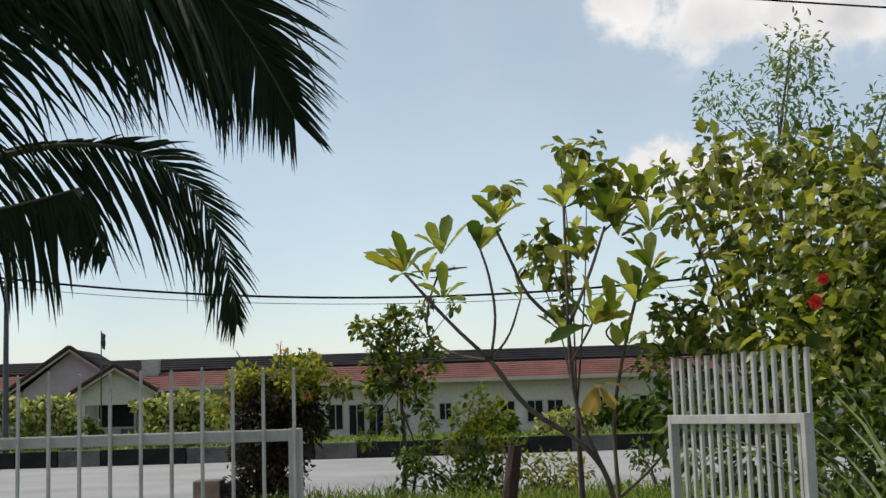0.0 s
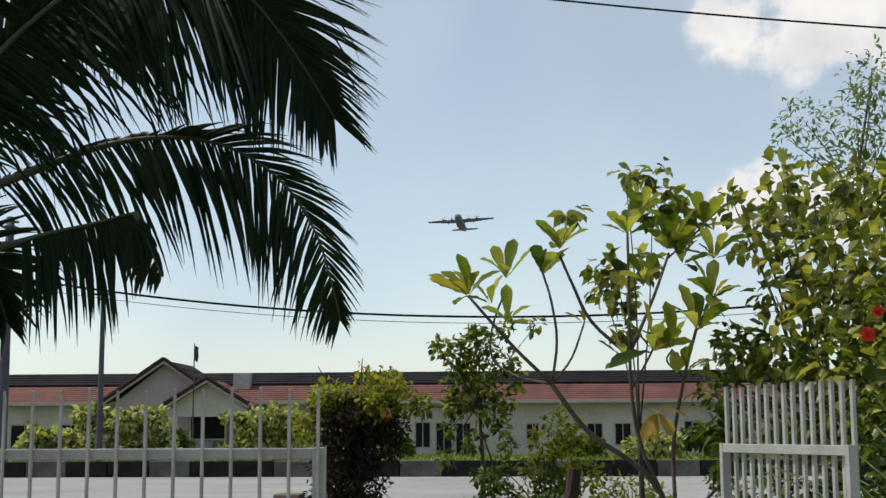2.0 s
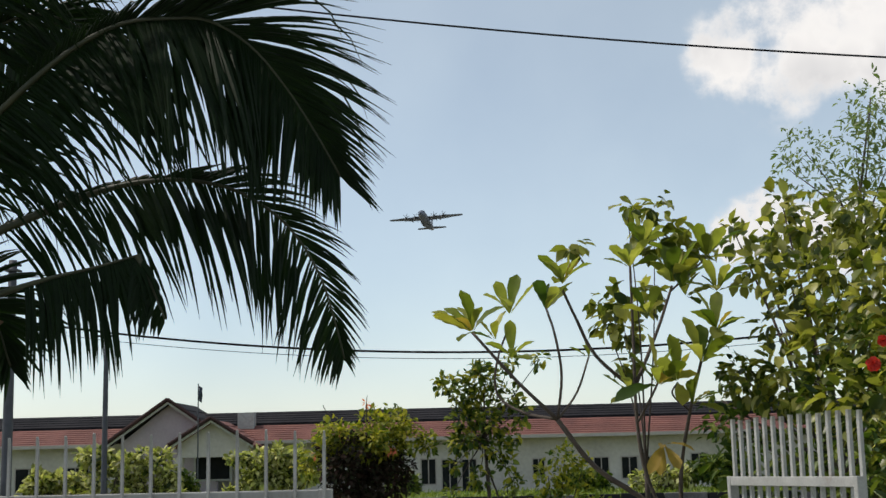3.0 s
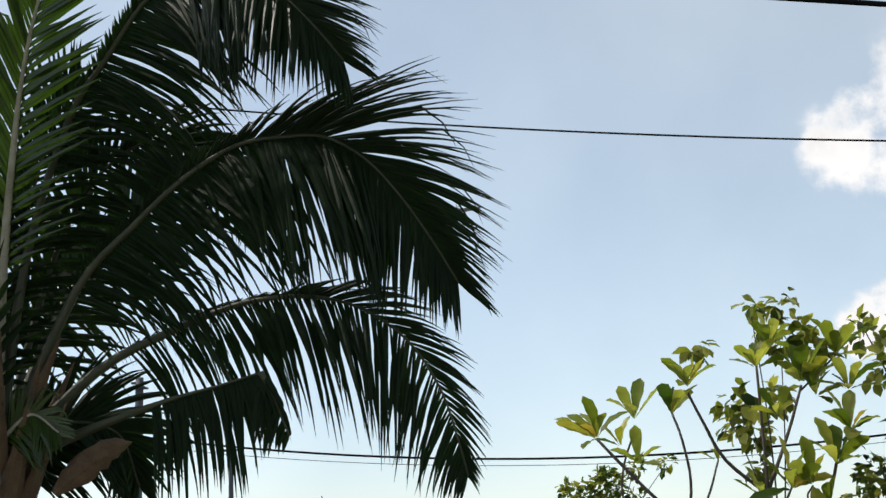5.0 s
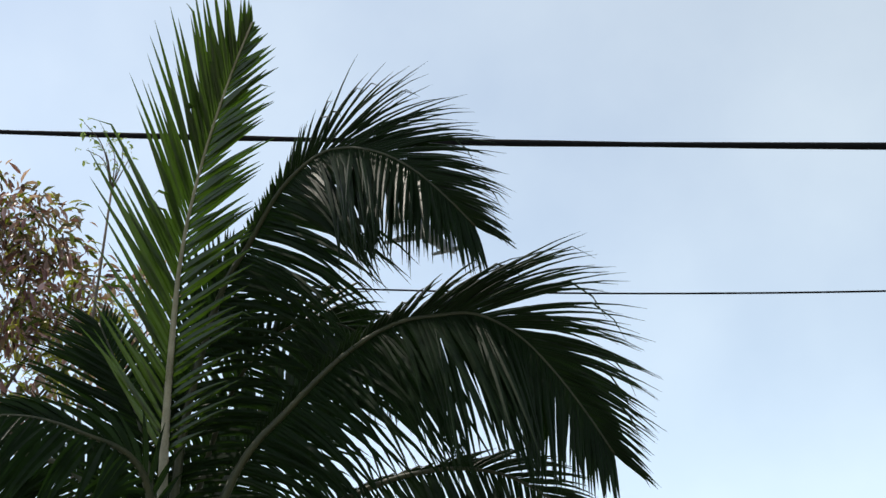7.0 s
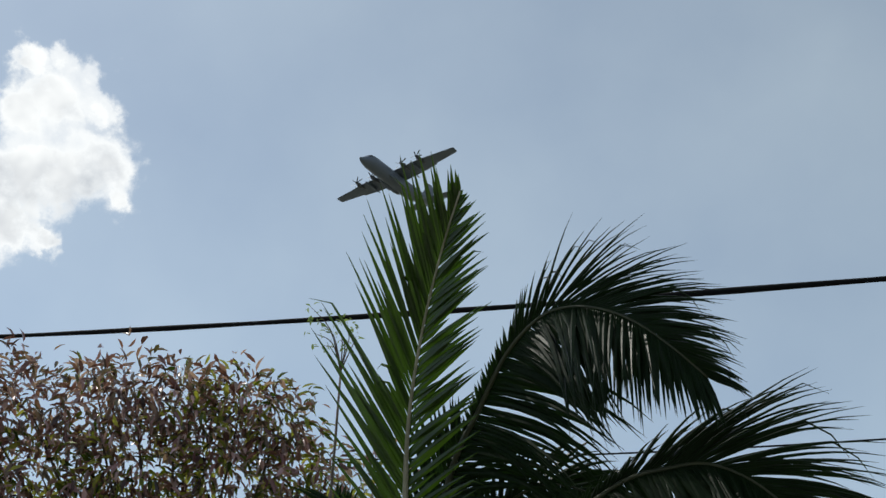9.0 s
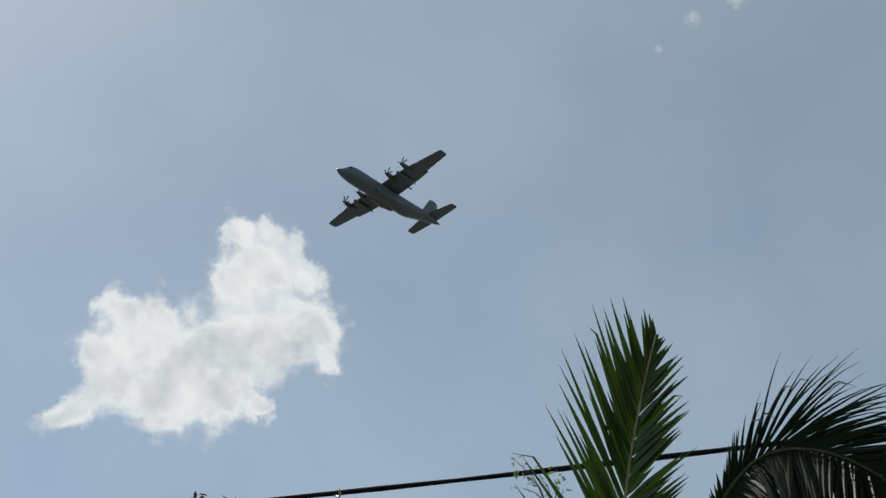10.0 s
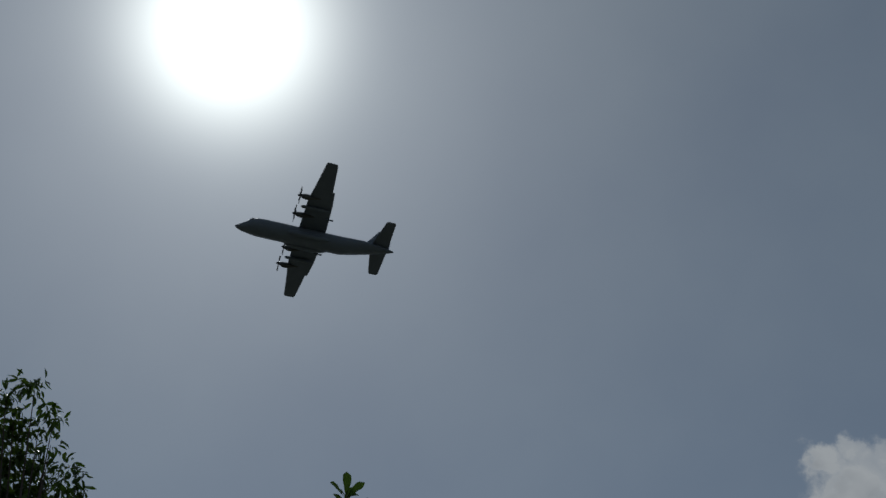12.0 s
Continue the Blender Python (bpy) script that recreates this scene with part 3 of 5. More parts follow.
    palm_frond(palm, [C, (-3.05, 5.75, 2.90), (-3.12, 5.72, 3.29), (-3.23, 5.70, 3.59), (-3.38, 5.70, 3.90)], 64, 0.66, (0.40, -0.85, -0.1), 0.3, M_PALM_SHADED, 6, 0.03, 0.03, 0.15, (1.0, 0.6), push=-0.35)
    palm_frond(palm, [C, (-2.89, 6.12, 3.06), (-2.69, 6.50, 3.58), (-2.48, 6.78, 3.89), (-2.41, 7.11, 3.97)], 60, 0.6, (0.5, -0.8, 0.2), 0.5, M_PALM_SHADED, 7, 0.026, 0.04, 0.15)
    palm_frond(palm, [C, (-3.25, 5.66, 2.88), (-3.50, 5.58, 3.16), (-3.87, 5.40, 3.18), (-4.29, 5.37, 2.86), (-4.54, 5.32, 2.35)], 76, 0.65, (-0.3, 0.9, -0.3), 0.7, M_PALM_SHADED, 8, 0.03, 0.03, 0.1, (0.7, 1.0))
    palm_frond(palm, [C, (-2.93, 5.43, 2.98), (-3.08, 5.07, 3.15), (-3.29, 4.79, 3.18), (-3.49, 4.56, 3.04)], 40, 0.6, (-0.4, 0.7, -0.5), 0.7, M_PALM_SHADED, 9, 0.028, 0.042, 0.1, (0.5, 1.0))
    palm_frond(palm, [C, (-3.2, 6.3, 3.0), (-3.1, 7.0, 3.5), (-2.9, 7.9, 3.4), (-2.7, 8.5, 2.9)], 56, 0.7, (0.9, 0.0, 0.4), 0.8, M_PALM_SHADED, 10, 0.028, 0.042, 0.1, (0.6, 1.0))
    palm_frond(palm, [C, (-3.5, 6.2, 2.7), (-4.1, 6.6, 2.9), (-4.7, 7.0, 2.5), (-5.0, 7.2, 1.9)], 56, 0.65, (0.0, 0.8, -0.6), 0.8, M_PALM_SHADED, 11, 0.028, 0.042, 0.1, (0.6, 1.0))
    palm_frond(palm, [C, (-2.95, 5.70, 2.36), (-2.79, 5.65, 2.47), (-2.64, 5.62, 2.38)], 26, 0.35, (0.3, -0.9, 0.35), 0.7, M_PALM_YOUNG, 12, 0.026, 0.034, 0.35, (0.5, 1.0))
    # two inner fronds added to fill the crown's dark gaps
    palm_frond(palm, [C, (-2.89, 5.98, 3.20), (-2.61, 5.85, 3.62), (-2.27, 5.79, 3.78), (-1.98, 5.93, 3.68), (-1.82, 6.08, 3.44)], 76, 0.66, (0.5, -0.8, 0.1), 0.8, M_PALM_SHADED, 13, 0.018, 0.03, 0.12, (0.45, 1.0))
    palm_frond(palm, [C, (-2.98, 5.80, 3.10), (-2.88, 5.74, 3.50), (-2.76, 5.70, 3.85), (-2.62, 5.68, 4.10)], 46, 0.6, (0.5, -0.8, 0.1), 0.5, M_PALM_SHADED, 14, 0.02, 0.03, 0.1, (0.7, 1.0))
    palm_frond(palm, [C, (-2.97, 5.95, 2.31), (-2.79, 6.02, 2.47), (-2.57, 6.12, 2.42), (-2.48, 6.18, 2.17)], 60, 0.5, (0.3, -0.9, 0.35), 0.8, M_PALM_SHADED, 16, 0.022, 0.036, 0.1)
    tip, end = Vector((-2.34, 5.73, 2.33)), Vector((-2.69, 5.71, 2.12))
    v, f = tube_data(spline([end, end.lerp(tip, 0.4) + Vector((0, 0, 0.03)), end.lerp(tip, 0.75) + Vector((0, 0, 0.03)), tip], 12), [0.02, 0.035, 0.05, 0.06, 0.066, 0.066, 0.06, 0.054, 0.046, 0.036, 0.026, 0.014, 0.004], 9, 0.16, rng)
    part("dry_spathe", link_mesh("dry_spathe", v, f, M_FIBRE), M_FIBRE, palm, "dry brown flower sheath")
    return palm


coconut_palm()


# ---- white gate leaves and posts ----
def gate_leaf(p0, p1, z_rail, z_top, n, label, hooks=False, post_at=1):
    """Square-tube frame with upright pickets that run past the top rail."""
    p0, p1 = Vector((*p0, 0)), Vector((*p1, 0))
    span = (p1 - p0).length
    g = thing("gate_leaf", p0, label, "gate", "gate leaves")
    g.rotation_euler = (0, 0, math.atan2(p1.y - p0.y, p1.x - p0.x))
    paint = M_WHITE_PALER if hooks else M_WHITE_SHADED
    deep = 0.052 if hooks else 0.036
    box_part("top_rail", (0.018, span - 0.018, -0.018, 0.018, z_rail - deep, z_rail), paint, g, 0.004)
    box_part("bottom_rail", (0.018, span - 0.018, -0.018, 0.018, 0.12, 0.16), paint, g, 0.004)
    for x in (0.0, span):
        box_part("stile", (x - 0.02, x + 0.02, -0.021, 0.021, -0.02, z_rail + 0.002), paint, g, 0.004)
    rng = random.Random(n)
    for i in range(n + 1):
        x = span * i / n
        r = 0.0085 if hooks else 0.0062
        top = z_top + rng.uniform(-0.006, 0.006)
        b = 0.014 if hooks else 0.002
        path = [Vector((x, -0.03, 0.1)), Vector((x, -0.03, z_rail)), Vector((x, -0.03, top - 0.06)), Vector((x + b * 0.6, -0.034, top - 0.025)), Vector((x + b, -0.04, top))]
        if hooks:
            wide, thin = Vector((0.013, 0, 0)), Vector((0, 0.009, 0))
            b = Vector((0.024, -0.012, 0))
            path = [Vector((x, -0.027, 0.1)), Vector((x, -0.027, top - 0.05)), Vector((x, -0.027, top - 0.02)) - b * 0.4, Vector((x, -0.027, top)) - b]
            rings = [[c - wide - thin, c + wide - thin, c + wide + thin, c - wide + thin] for c in path]
            v = [q for ring in rings for q in ring]
            f = [(4 * j + k, 4 * j + (k + 1) % 4, 4 * j + 4 + (k + 1) % 4, 4 * j + 4 + k) for j in range(3) for k in range(4)] + [(3, 2, 1, 0), (12, 13, 14, 15)]
        else:
            v, f = tube_data(path, [r, r, r, r, r * 0.8], 4)
        part("picket", link_mesh("picket", v, f, paint), paint, g)
    return g


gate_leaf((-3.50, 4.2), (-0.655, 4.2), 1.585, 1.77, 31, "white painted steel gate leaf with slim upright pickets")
gate_leaf((1.585, 6.7), (1.16, 8.0), 1.562, 1.89, 14, "open white steel gate leaf with bent picket tips", True)

# ---- broad-leaved garden tree with leaf rosettes ----
def big_leaf_mesh(name, material, L, W, curl):
    """A long oval leaf with a midrib fold, wavy edge and a bent tip."""
    verts, faces = [], []
    n = 9
    for i in range(n):
        t = i / (n - 1)
        w = W * 0.5 * (1.42 * t ** 0.95 * max(0.0, 1 - t ** 5) ** 0.6 + 0.03) + 0.002
        x, z = L * t, -curl * L * t * t
        wave = 0.06 * W * math.sin(i * 2.3)
        verts += [(x, -w, z + w * 0.4 + wave), (x, 0, z), (x, w, z + w * 0.4 - wave)]
    for i in range(n - 1):
        a = 3 * i
        faces += [(a, a + 3, a + 4, a + 1), (a + 1, a + 4, a + 5, a + 2)]
    return link_mesh(name, verts, faces, material, True)


BIG_LEAVES = [big_leaf_mesh("leaf", M_PLUM, 0.33, 0.115, c) for c in (0.05, 0.22, 0.4)]
OLD_LEAVES = [big_leaf_mesh("leaf", M_PLUM_OLD, 0.27, 0.1, c) for c in (0.2, 0.5)]


def rosette(tree, at, up, n, rng, size=1.0, old=0.06, flat=0.62, leaves=None):
    at, up = Vector(at), Vector(up).normalized()
    a0 = rng.uniform(0, 6.28)
    q = up.to_track_quat("Z", "Y")
    for i in range(n):
        a = a0 + i * 2.4
        lift = rng.uniform(0.1, 1.3) if i > 2 else rng.uniform(0.9, 1.7)
        d = q @ Vector((math.cos(a) * flat, math.sin(a) * flat, lift)).normalized()
        me = rng.choice(OLD_LEAVES) if rng.random() < old else rng.choice(leaves or BIG_LEAVES)
        ob = new("leaf", me)
        ob.parent = tree
        rot = d.to_track_quat("X", "Z").to_matrix().to_4x4()
        s = size * rng.uniform(0.7, 1.1)
        ob.matrix_basis = Matrix.Translation(at + d * 0.02) @ rot @ pose(0, 0, 0, rng.uniform(-35, 35), 0, 0) @ Matrix.Scale(s, 4)


def add_limbs(t, limbs, bark, rng, sides):
    for k, limb in enumerate(limbs):
        v, f = joined_tubes([limb], sides, 0.08, rng)
        nm = "trunk" if k == 0 else "branch"
        part(nm, link_mesh(nm, v, f, bark, True), bark, t)


def rosette_tree():
    t = thing("frangipani_tree", (0, 0, 0), "small garden tree with forked grey limbs and long green leaves", "tree")
    rng = random.Random(21)
    foot = (1.12, 10.0, 0.0)
    A = (0.19, 10.00, 1.99)
    limbs = [([foot, (1.06, 10.00, 0.94), (0.87, 10.00, 1.33), (0.46, 10.00, 1.63), A], 0.023, 0.017),
             ([A, (-0.11, 10.00, 2.29), (-0.43, 10.00, 2.66)], 0.017, 0.010),
             ([A, (-0.07, 10.20, 2.06), (-0.26, 10.30, 2.20), (-0.26, 10.30, 2.45), (-0.15, 10.30, 2.75)], 0.012, 0.007),
             ([A, (0.23, 9.90, 2.31), (0.19, 9.80, 2.60), (0.13, 9.80, 2.81)], 0.012, 0.008),
             ([A, (0.35, 10.20, 2.20), (0.46, 10.40, 2.49)], 0.011, 0.007),
             ([foot, (1.06, 10.00, 0.94), (0.84, 10.00, 1.54), (0.78, 10.00, 1.96), (0.78, 10.00, 2.55), (0.78, 10.00, 3.16)], 0.018, 0.009),
             ([(0.78, 10.00, 2.19), (0.49, 9.90, 2.45), (0.35, 9.80, 2.72), (0.25, 9.80, 2.96)], 0.016, 0.009),
             ([(0.79, 10.00, 2.25), (0.97, 10.10, 2.64), (1.11, 10.20, 3.00)], 0.016, 0.009),
             ([(1.10, 10.20, 2.96), (1.30, 10.30, 3.14), (1.40, 10.30, 3.23)], 0.009, 0.007),
             ([foot, (1.07, 9.80, 0.95), (1.06, 9.80, 1.53), (1.14, 9.70, 2.02), (1.24, 9.70, 2.38)], 0.019, 0.010),
             ([(1.09, 9.80, 0.98), (1.32, 9.70, 1.20), (1.45, 9.70, 1.37)], 0.012, 0.007),
             ([(0.79, 10.00, 1.96), (0.88, 9.70, 2.15), (0.91, 9.60, 2.22)], 0.010, 0.007),
             ([(1.14, 9.70, 2.02), (1.02, 9.70, 2.14), (1.05, 9.60, 2.22)], 0.009, 0.006)]
    limbs = [(path, r0 * 0.95, r1 * 1.1) for path, r0, r1 in limbs]
    add_limbs(t, limbs, M_BARK, rng, 8)
    for at, up, n, s in [((-0.26, 10.30, 2.62), (-0.2, -0.3, 1), 4, 0.7), ((0.88, 10.00, 3.29), (0.2, -0.3, 1), 8, 0.75), ((1.20, 10.10, 2.90), (0.3, -0.4, 0.8), 7, 0.8), ((0.90, 10.00, 2.76), (-0.2, -0.5, 0.8), 5, 0.7), ((1.42, 10.00, 2.92), (0.2, -0.4, 1), 8, 0.8), ((0.73, 9.90, 2.17), (-0.4, -0.4, 0.6), 4, 0.7), ((1.15, 9.60, 2.05), (0.3, -0.5, 0.6), 5, 0.8),
                         ((-0.43, 10.00, 2.66), (-0.5, -0.2, 0.85), 10, 0.95), ((-0.15, 10.30, 2.82), (0.1, -0.2, 1), 5, 0.9), ((-0.14, 10.30, 2.48), (0.2, -0.5, 0.7), 5, 0.8),
                         ((0.13, 9.80, 2.79), (0.1, -0.3, 1), 7, 0.8), ((0.46, 10.40, 2.47), (-0.3, -0.3, 0.8), 3, 0.6), ((0.26, 9.80, 2.98), (0.1, -0.2, 1), 9, 0.8),
                         ((0.78, 10.00, 3.12), (0, -0.3, 1), 8, 0.8), ((1.11, 10.20, 3.02), (0, -0.4, 1), 12, 1.0), ((1.40, 10.30, 3.23), (0.3, -0.3, 1), 9, 0.9),
                         ((1.24, 9.70, 2.36), (0.2, -0.4, 1), 9, 1.0), ((0.91, 9.60, 2.20), (0.1, -0.6, 1), 8, 1.05), ((1.05, 9.60, 2.22), (-0.1, -0.6, 1), 6, 0.9),
                         ((1.36, 9.70, 2.59), (0.1, -0.4, 1), 8, 0.9)]:
        rosette(t, at, up, n, rng, s)
    rosette(t, (0.93, 9.60, 1.78), (0, -0.6, -0.3), 5, rng, 0.8, 1.0)
    return t


rosette_tree()


# ---- leafy shrubs and trees ----
def leafy_plant(name, label, category, limbs, bark, groups, seed, group=""):
    """Limbs in one trunk mesh and one crown mesh for each kind of leaf."""
    t = thing(name, (0, 0, 0), label, category, group)
    rng = np.random.default_rng(seed)
    add_limbs(t, limbs, bark, random.Random(seed), 6)
    for clumps, per, length, slim, material, droop in groups:
        part("crown", clump_leaves("crown", rng, clumps, per, length, slim, material, droop), material, t)
    return t


def scatter(rng, n, lo, hi, r0, r1, keep=None):
    out = []
    while len(out) < n:
        p = [rng.uniform(a, b) for a, b in zip(lo, hi)]
        if keep is None or keep(*p):
            r = rng.uniform(r0, r1)
            out.append((p, (r, r, r * 0.8)))
    return out


def twigs_to(root, clumps, r0, r1, every=1):
    root = Vector(root)
    return [([root, root.lerp(Vector(c), 0.5) + Vector((0.03, 0.02, 0.08)), Vector(c)], r0, r1) for c, _ in clumps[::every]]


rs = random.Random(31)
hib = [((2.08, 10.65, 3.68), 0.15), ((2.03, 10.71, 3.46), 0.20), ((1.71, 10.78, 3.48), 0.16), ((2.29, 10.46, 3.45), 0.3), ((2.55, 10.07, 3.45), 0.3), ((2.78, 9.72, 3.25), 0.35), ((3.02, 9.46, 3.11), 0.4),
       ((1.85, 10.39, 3.13), 0.22), ((2.08, 10.06, 2.94), 0.3), ((2.33, 9.69, 2.93), 0.35), ((2.56, 9.23, 2.73), 0.4), ((2.84, 9.05, 2.62), 0.4), ((1.88, 10.04, 2.64), 0.2), ((2.11, 9.58, 2.55), 0.25),
       ((2.28, 9.03, 2.41), 0.3), ((2.54, 8.65, 2.25), 0.4), ((2.81, 8.55, 2.41), 0.5), ((3.04, 8.43, 2.68), 0.5), ((1.58, 9.92, 2.26), 0.22), ((1.82, 9.67, 2.19), 0.26), ((2.06, 9.31, 2.12), 0.3), ((2.25, 8.75, 1.97), 0.4),
       ((2.43, 8.29, 1.84), 0.45), ((2.75, 8.17, 1.96), 0.5), ((2.13, 7.96, 1.57), 0.42), ((2.30, 7.69, 1.44), 0.45), ((2.54, 7.61, 1.49), 0.5), ((1.48, 9.95, 1.85), 0.2), ((1.44, 10.16, 2.11), 0.15), ((2.11, 7.75, 1.22), 0.4), ((2.39, 7.65, 1.12), 0.45)]
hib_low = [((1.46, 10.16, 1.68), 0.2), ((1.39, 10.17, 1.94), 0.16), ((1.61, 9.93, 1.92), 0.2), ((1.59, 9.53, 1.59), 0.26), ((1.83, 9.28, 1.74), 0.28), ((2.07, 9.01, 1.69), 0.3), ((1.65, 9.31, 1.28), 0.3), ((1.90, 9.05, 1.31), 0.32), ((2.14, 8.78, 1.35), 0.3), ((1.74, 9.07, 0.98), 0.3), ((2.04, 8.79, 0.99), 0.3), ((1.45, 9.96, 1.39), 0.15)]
hroot = (2.15, 9.7, 1.3)
leafy_plant("shrub", "tall leafy green garden shrub with sunlit leaves", "shrub",
            [([(2.2, 9.8, 0), (2.18, 9.75, 0.7), hroot], 0.07, 0.05)] + twigs_to(hroot, hib, 0.022, 0.005),
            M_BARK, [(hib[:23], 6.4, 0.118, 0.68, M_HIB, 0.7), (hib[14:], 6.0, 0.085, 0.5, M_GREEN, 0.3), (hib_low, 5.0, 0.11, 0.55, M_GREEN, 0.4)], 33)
broad = [((0.81, 10.44, 3.66), 0.08), ((1.06, 10.44, 3.68), 0.11), ((0.94, 10.44, 3.52), 0.10), ((1.02, 10.48, 3.38), 0.10), ((1.17, 10.54, 3.48), 0.10), ((0.68, 10.98, 2.98), 0.16), ((0.79, 11.00, 2.74), 0.15), ((1.27, 10.47, 3.30), 0.15), ((1.00, 10.85, 3.00), 0.12), ((0.64, 11.11, 2.81), 0.10), ((0.78, 11.03, 2.46), 0.1), ((0.40, 10.64, 3.39), 0.1)]
broot = (0.9, 10.8, 1.6)
leafy_plant("shrub", "slender shrub with broad drooping lobed leaves", "shrub", [([(0.95, 10.9, 0), (0.92, 10.85, 0.9), broot], 0.03, 0.02)] + twigs_to(broot, broad, 0.009, 0.004, 3),
            M_BARK_DARK, [(broad, 8.0, 0.125, 0.8, M_HIB, 0.8)], 35)


def hibiscus_flower(at, r, seed):
    t = thing("hibiscus_flower", at, "bright red hibiscus flower on the green shrub", "flower", "red flowers")
    for i in range(5):
        a = i * 2 * math.pi / 5 + seed
        v, f = [], []
        for j in range(5):
            u = j / 4
            w = r * 0.62 * math.sin(math.pi * (0.12 + 0.75 * u))
            c = Vector((math.cos(a), -0.35 + 0.5 * u * u, math.sin(a)))
            s = Vector((-math.sin(a), 0, math.cos(a)))
            v += [c * r * u - s * w, c * r * u + Vector((0, 0.01, 0)), c * r * u + s * w]
        for j in range(4):
            o = 3 * j
            f += [(o, o + 3, o + 4, o + 1), (o + 1, o + 4, o + 5, o + 2)]
        part("petal", link_mesh("petal", v, f, M_PETAL, True), M_PETAL, t)
    v, f = tube_data([Vector((0, 0, 0)), Vector((0, -r * 0.7, 0.01))], [0.006, 0.004], 6)
    part("stamen", link_mesh("stamen", v, f, M_PETAL), M_PETAL, t)


hibiscus_flower((1.88, 7.41, 2.16), 0.042, 0.3)
hibiscus_flower((2.01, 7.67, 2.31), 0.034, 1.0)

fe = [((3.99, 14.96, 5.62), 0.42), ((3.83, 15.11, 5.20), 0.4), ((4.20, 15.06, 5.03), 0.4), ((3.26, 15.24, 5.22), 0.34), ((3.10, 15.33, 5.01), 0.2), ((3.42, 15.30, 4.85), 0.3), ((3.83, 15.26, 4.62), 0.4), ((4.32, 15.15, 4.51), 0.4), ((4.75, 15.00, 4.59), 0.4), ((5.04, 14.82, 4.94), 0.35),
      ((5.16, 14.86, 4.61), 0.4), ((3.69, 15.38, 4.18), 0.35), ((4.32, 15.24, 4.06), 0.4), ((4.80, 15.08, 4.14), 0.45), ((3.06, 15.47, 4.43), 0.2), ((5.27, 14.67, 5.22), 0.3), ((5.62, 14.68, 4.68), 0.6), ((5.84, 14.75, 3.90), 0.7), ((4.14, 14.95, 5.48), 0.35)]
fr = (3.85, 15.35, 4.17)
leafy_plant("tree", "tall thin tree with fine grey-green leaves", "tree",
            [([(4.2, 15.3, 0), (4.0, 15.3, 2.4), fr, (3.99, 14.92, 5.74)], 0.05, 0.008), ([(4.0, 15.3, 2.4), (4.74, 15.10, 4.15), (5.07, 14.76, 5.12)], 0.03, 0.008), ([(4.0, 15.3, 2.4), (5.40, 15.20, 4.05), (5.73, 14.72, 4.29)], 0.03, 0.008)] + twigs_to(fr, fe[:9], 0.014, 0.004),
            M_BARK, [(fe, 4.6, 0.095, 0.4, M_FEATHER, 0.25)], 37)


def strap_clump(at, n, length, label, seed):
    t = thing("strap_leaf_plant", at, label, "plant")
    rng = np.random.default_rng(seed)
    for i in range(n):
        V, F = [], []
        a = rng.uniform(0, 6.28)
        d = np.array((math.cos(a) * 0.5, math.sin(a) * 0.5, 1.0)) + rng.normal(size=3) * 0.15
        d /= np.linalg.norm(d)
        q = rng.normal(size=3) * np.array((0.07, 0.07, 0.0)) + np.array((0, 0, 0.0))
        q[2] = 0
        ln = length * rng.uniform(0.6, 1.1)
        o = 0
        for j in range(8):
            u = j / 7
            w = 0.03 * (1 - u ** 2) + 0.002
            b = np.cross(d, (0, 0, 1.0))
            b /= np.linalg.norm(b) + 1e-9
            V += [q - b * w, q + np.array((0, 0, -0.008)), q + b * w]
            d = d + np.array((0, 0, -0.22)) * u * 1.4
            d /= np.linalg.norm(d)
            q = q + d * ln / 7
        for j in range(7):
            c = o + 3 * j
            F += [(c, c + 3, c + 4, c + 1), (c + 1, c + 4, c + 5, c + 2)]
        part("leaf", link_mesh("leaf", V, F, M_STRAP, True), M_STRAP, t)


strap_clump((2.12, 6.2, 0.0), 64, 1.75, "clump of long arching pale green strap leaves", 3)
strap_clump((2.45, 6.9, 0.0), 50, 2.0, "clump of long arching pale green strap leaves", 4)

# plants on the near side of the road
# the lower column gets much darker leaves than the crown
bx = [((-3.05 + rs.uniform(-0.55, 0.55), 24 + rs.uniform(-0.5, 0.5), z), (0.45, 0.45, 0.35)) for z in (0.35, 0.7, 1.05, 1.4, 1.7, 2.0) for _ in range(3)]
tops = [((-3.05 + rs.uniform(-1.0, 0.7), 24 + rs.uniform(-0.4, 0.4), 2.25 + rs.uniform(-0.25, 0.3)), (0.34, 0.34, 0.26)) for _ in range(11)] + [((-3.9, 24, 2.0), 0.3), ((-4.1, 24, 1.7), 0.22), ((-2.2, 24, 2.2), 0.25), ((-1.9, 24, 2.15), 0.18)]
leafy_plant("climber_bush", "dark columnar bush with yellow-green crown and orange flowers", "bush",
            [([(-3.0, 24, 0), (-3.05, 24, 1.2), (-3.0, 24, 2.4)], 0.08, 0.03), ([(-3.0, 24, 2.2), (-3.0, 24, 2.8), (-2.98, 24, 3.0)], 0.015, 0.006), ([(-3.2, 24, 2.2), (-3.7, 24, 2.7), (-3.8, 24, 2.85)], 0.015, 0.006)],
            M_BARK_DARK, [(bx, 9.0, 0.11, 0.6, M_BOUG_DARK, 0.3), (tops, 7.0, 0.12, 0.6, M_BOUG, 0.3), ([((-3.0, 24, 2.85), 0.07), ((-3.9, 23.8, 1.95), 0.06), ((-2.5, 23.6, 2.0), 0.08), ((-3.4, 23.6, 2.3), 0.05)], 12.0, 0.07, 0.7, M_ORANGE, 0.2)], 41)
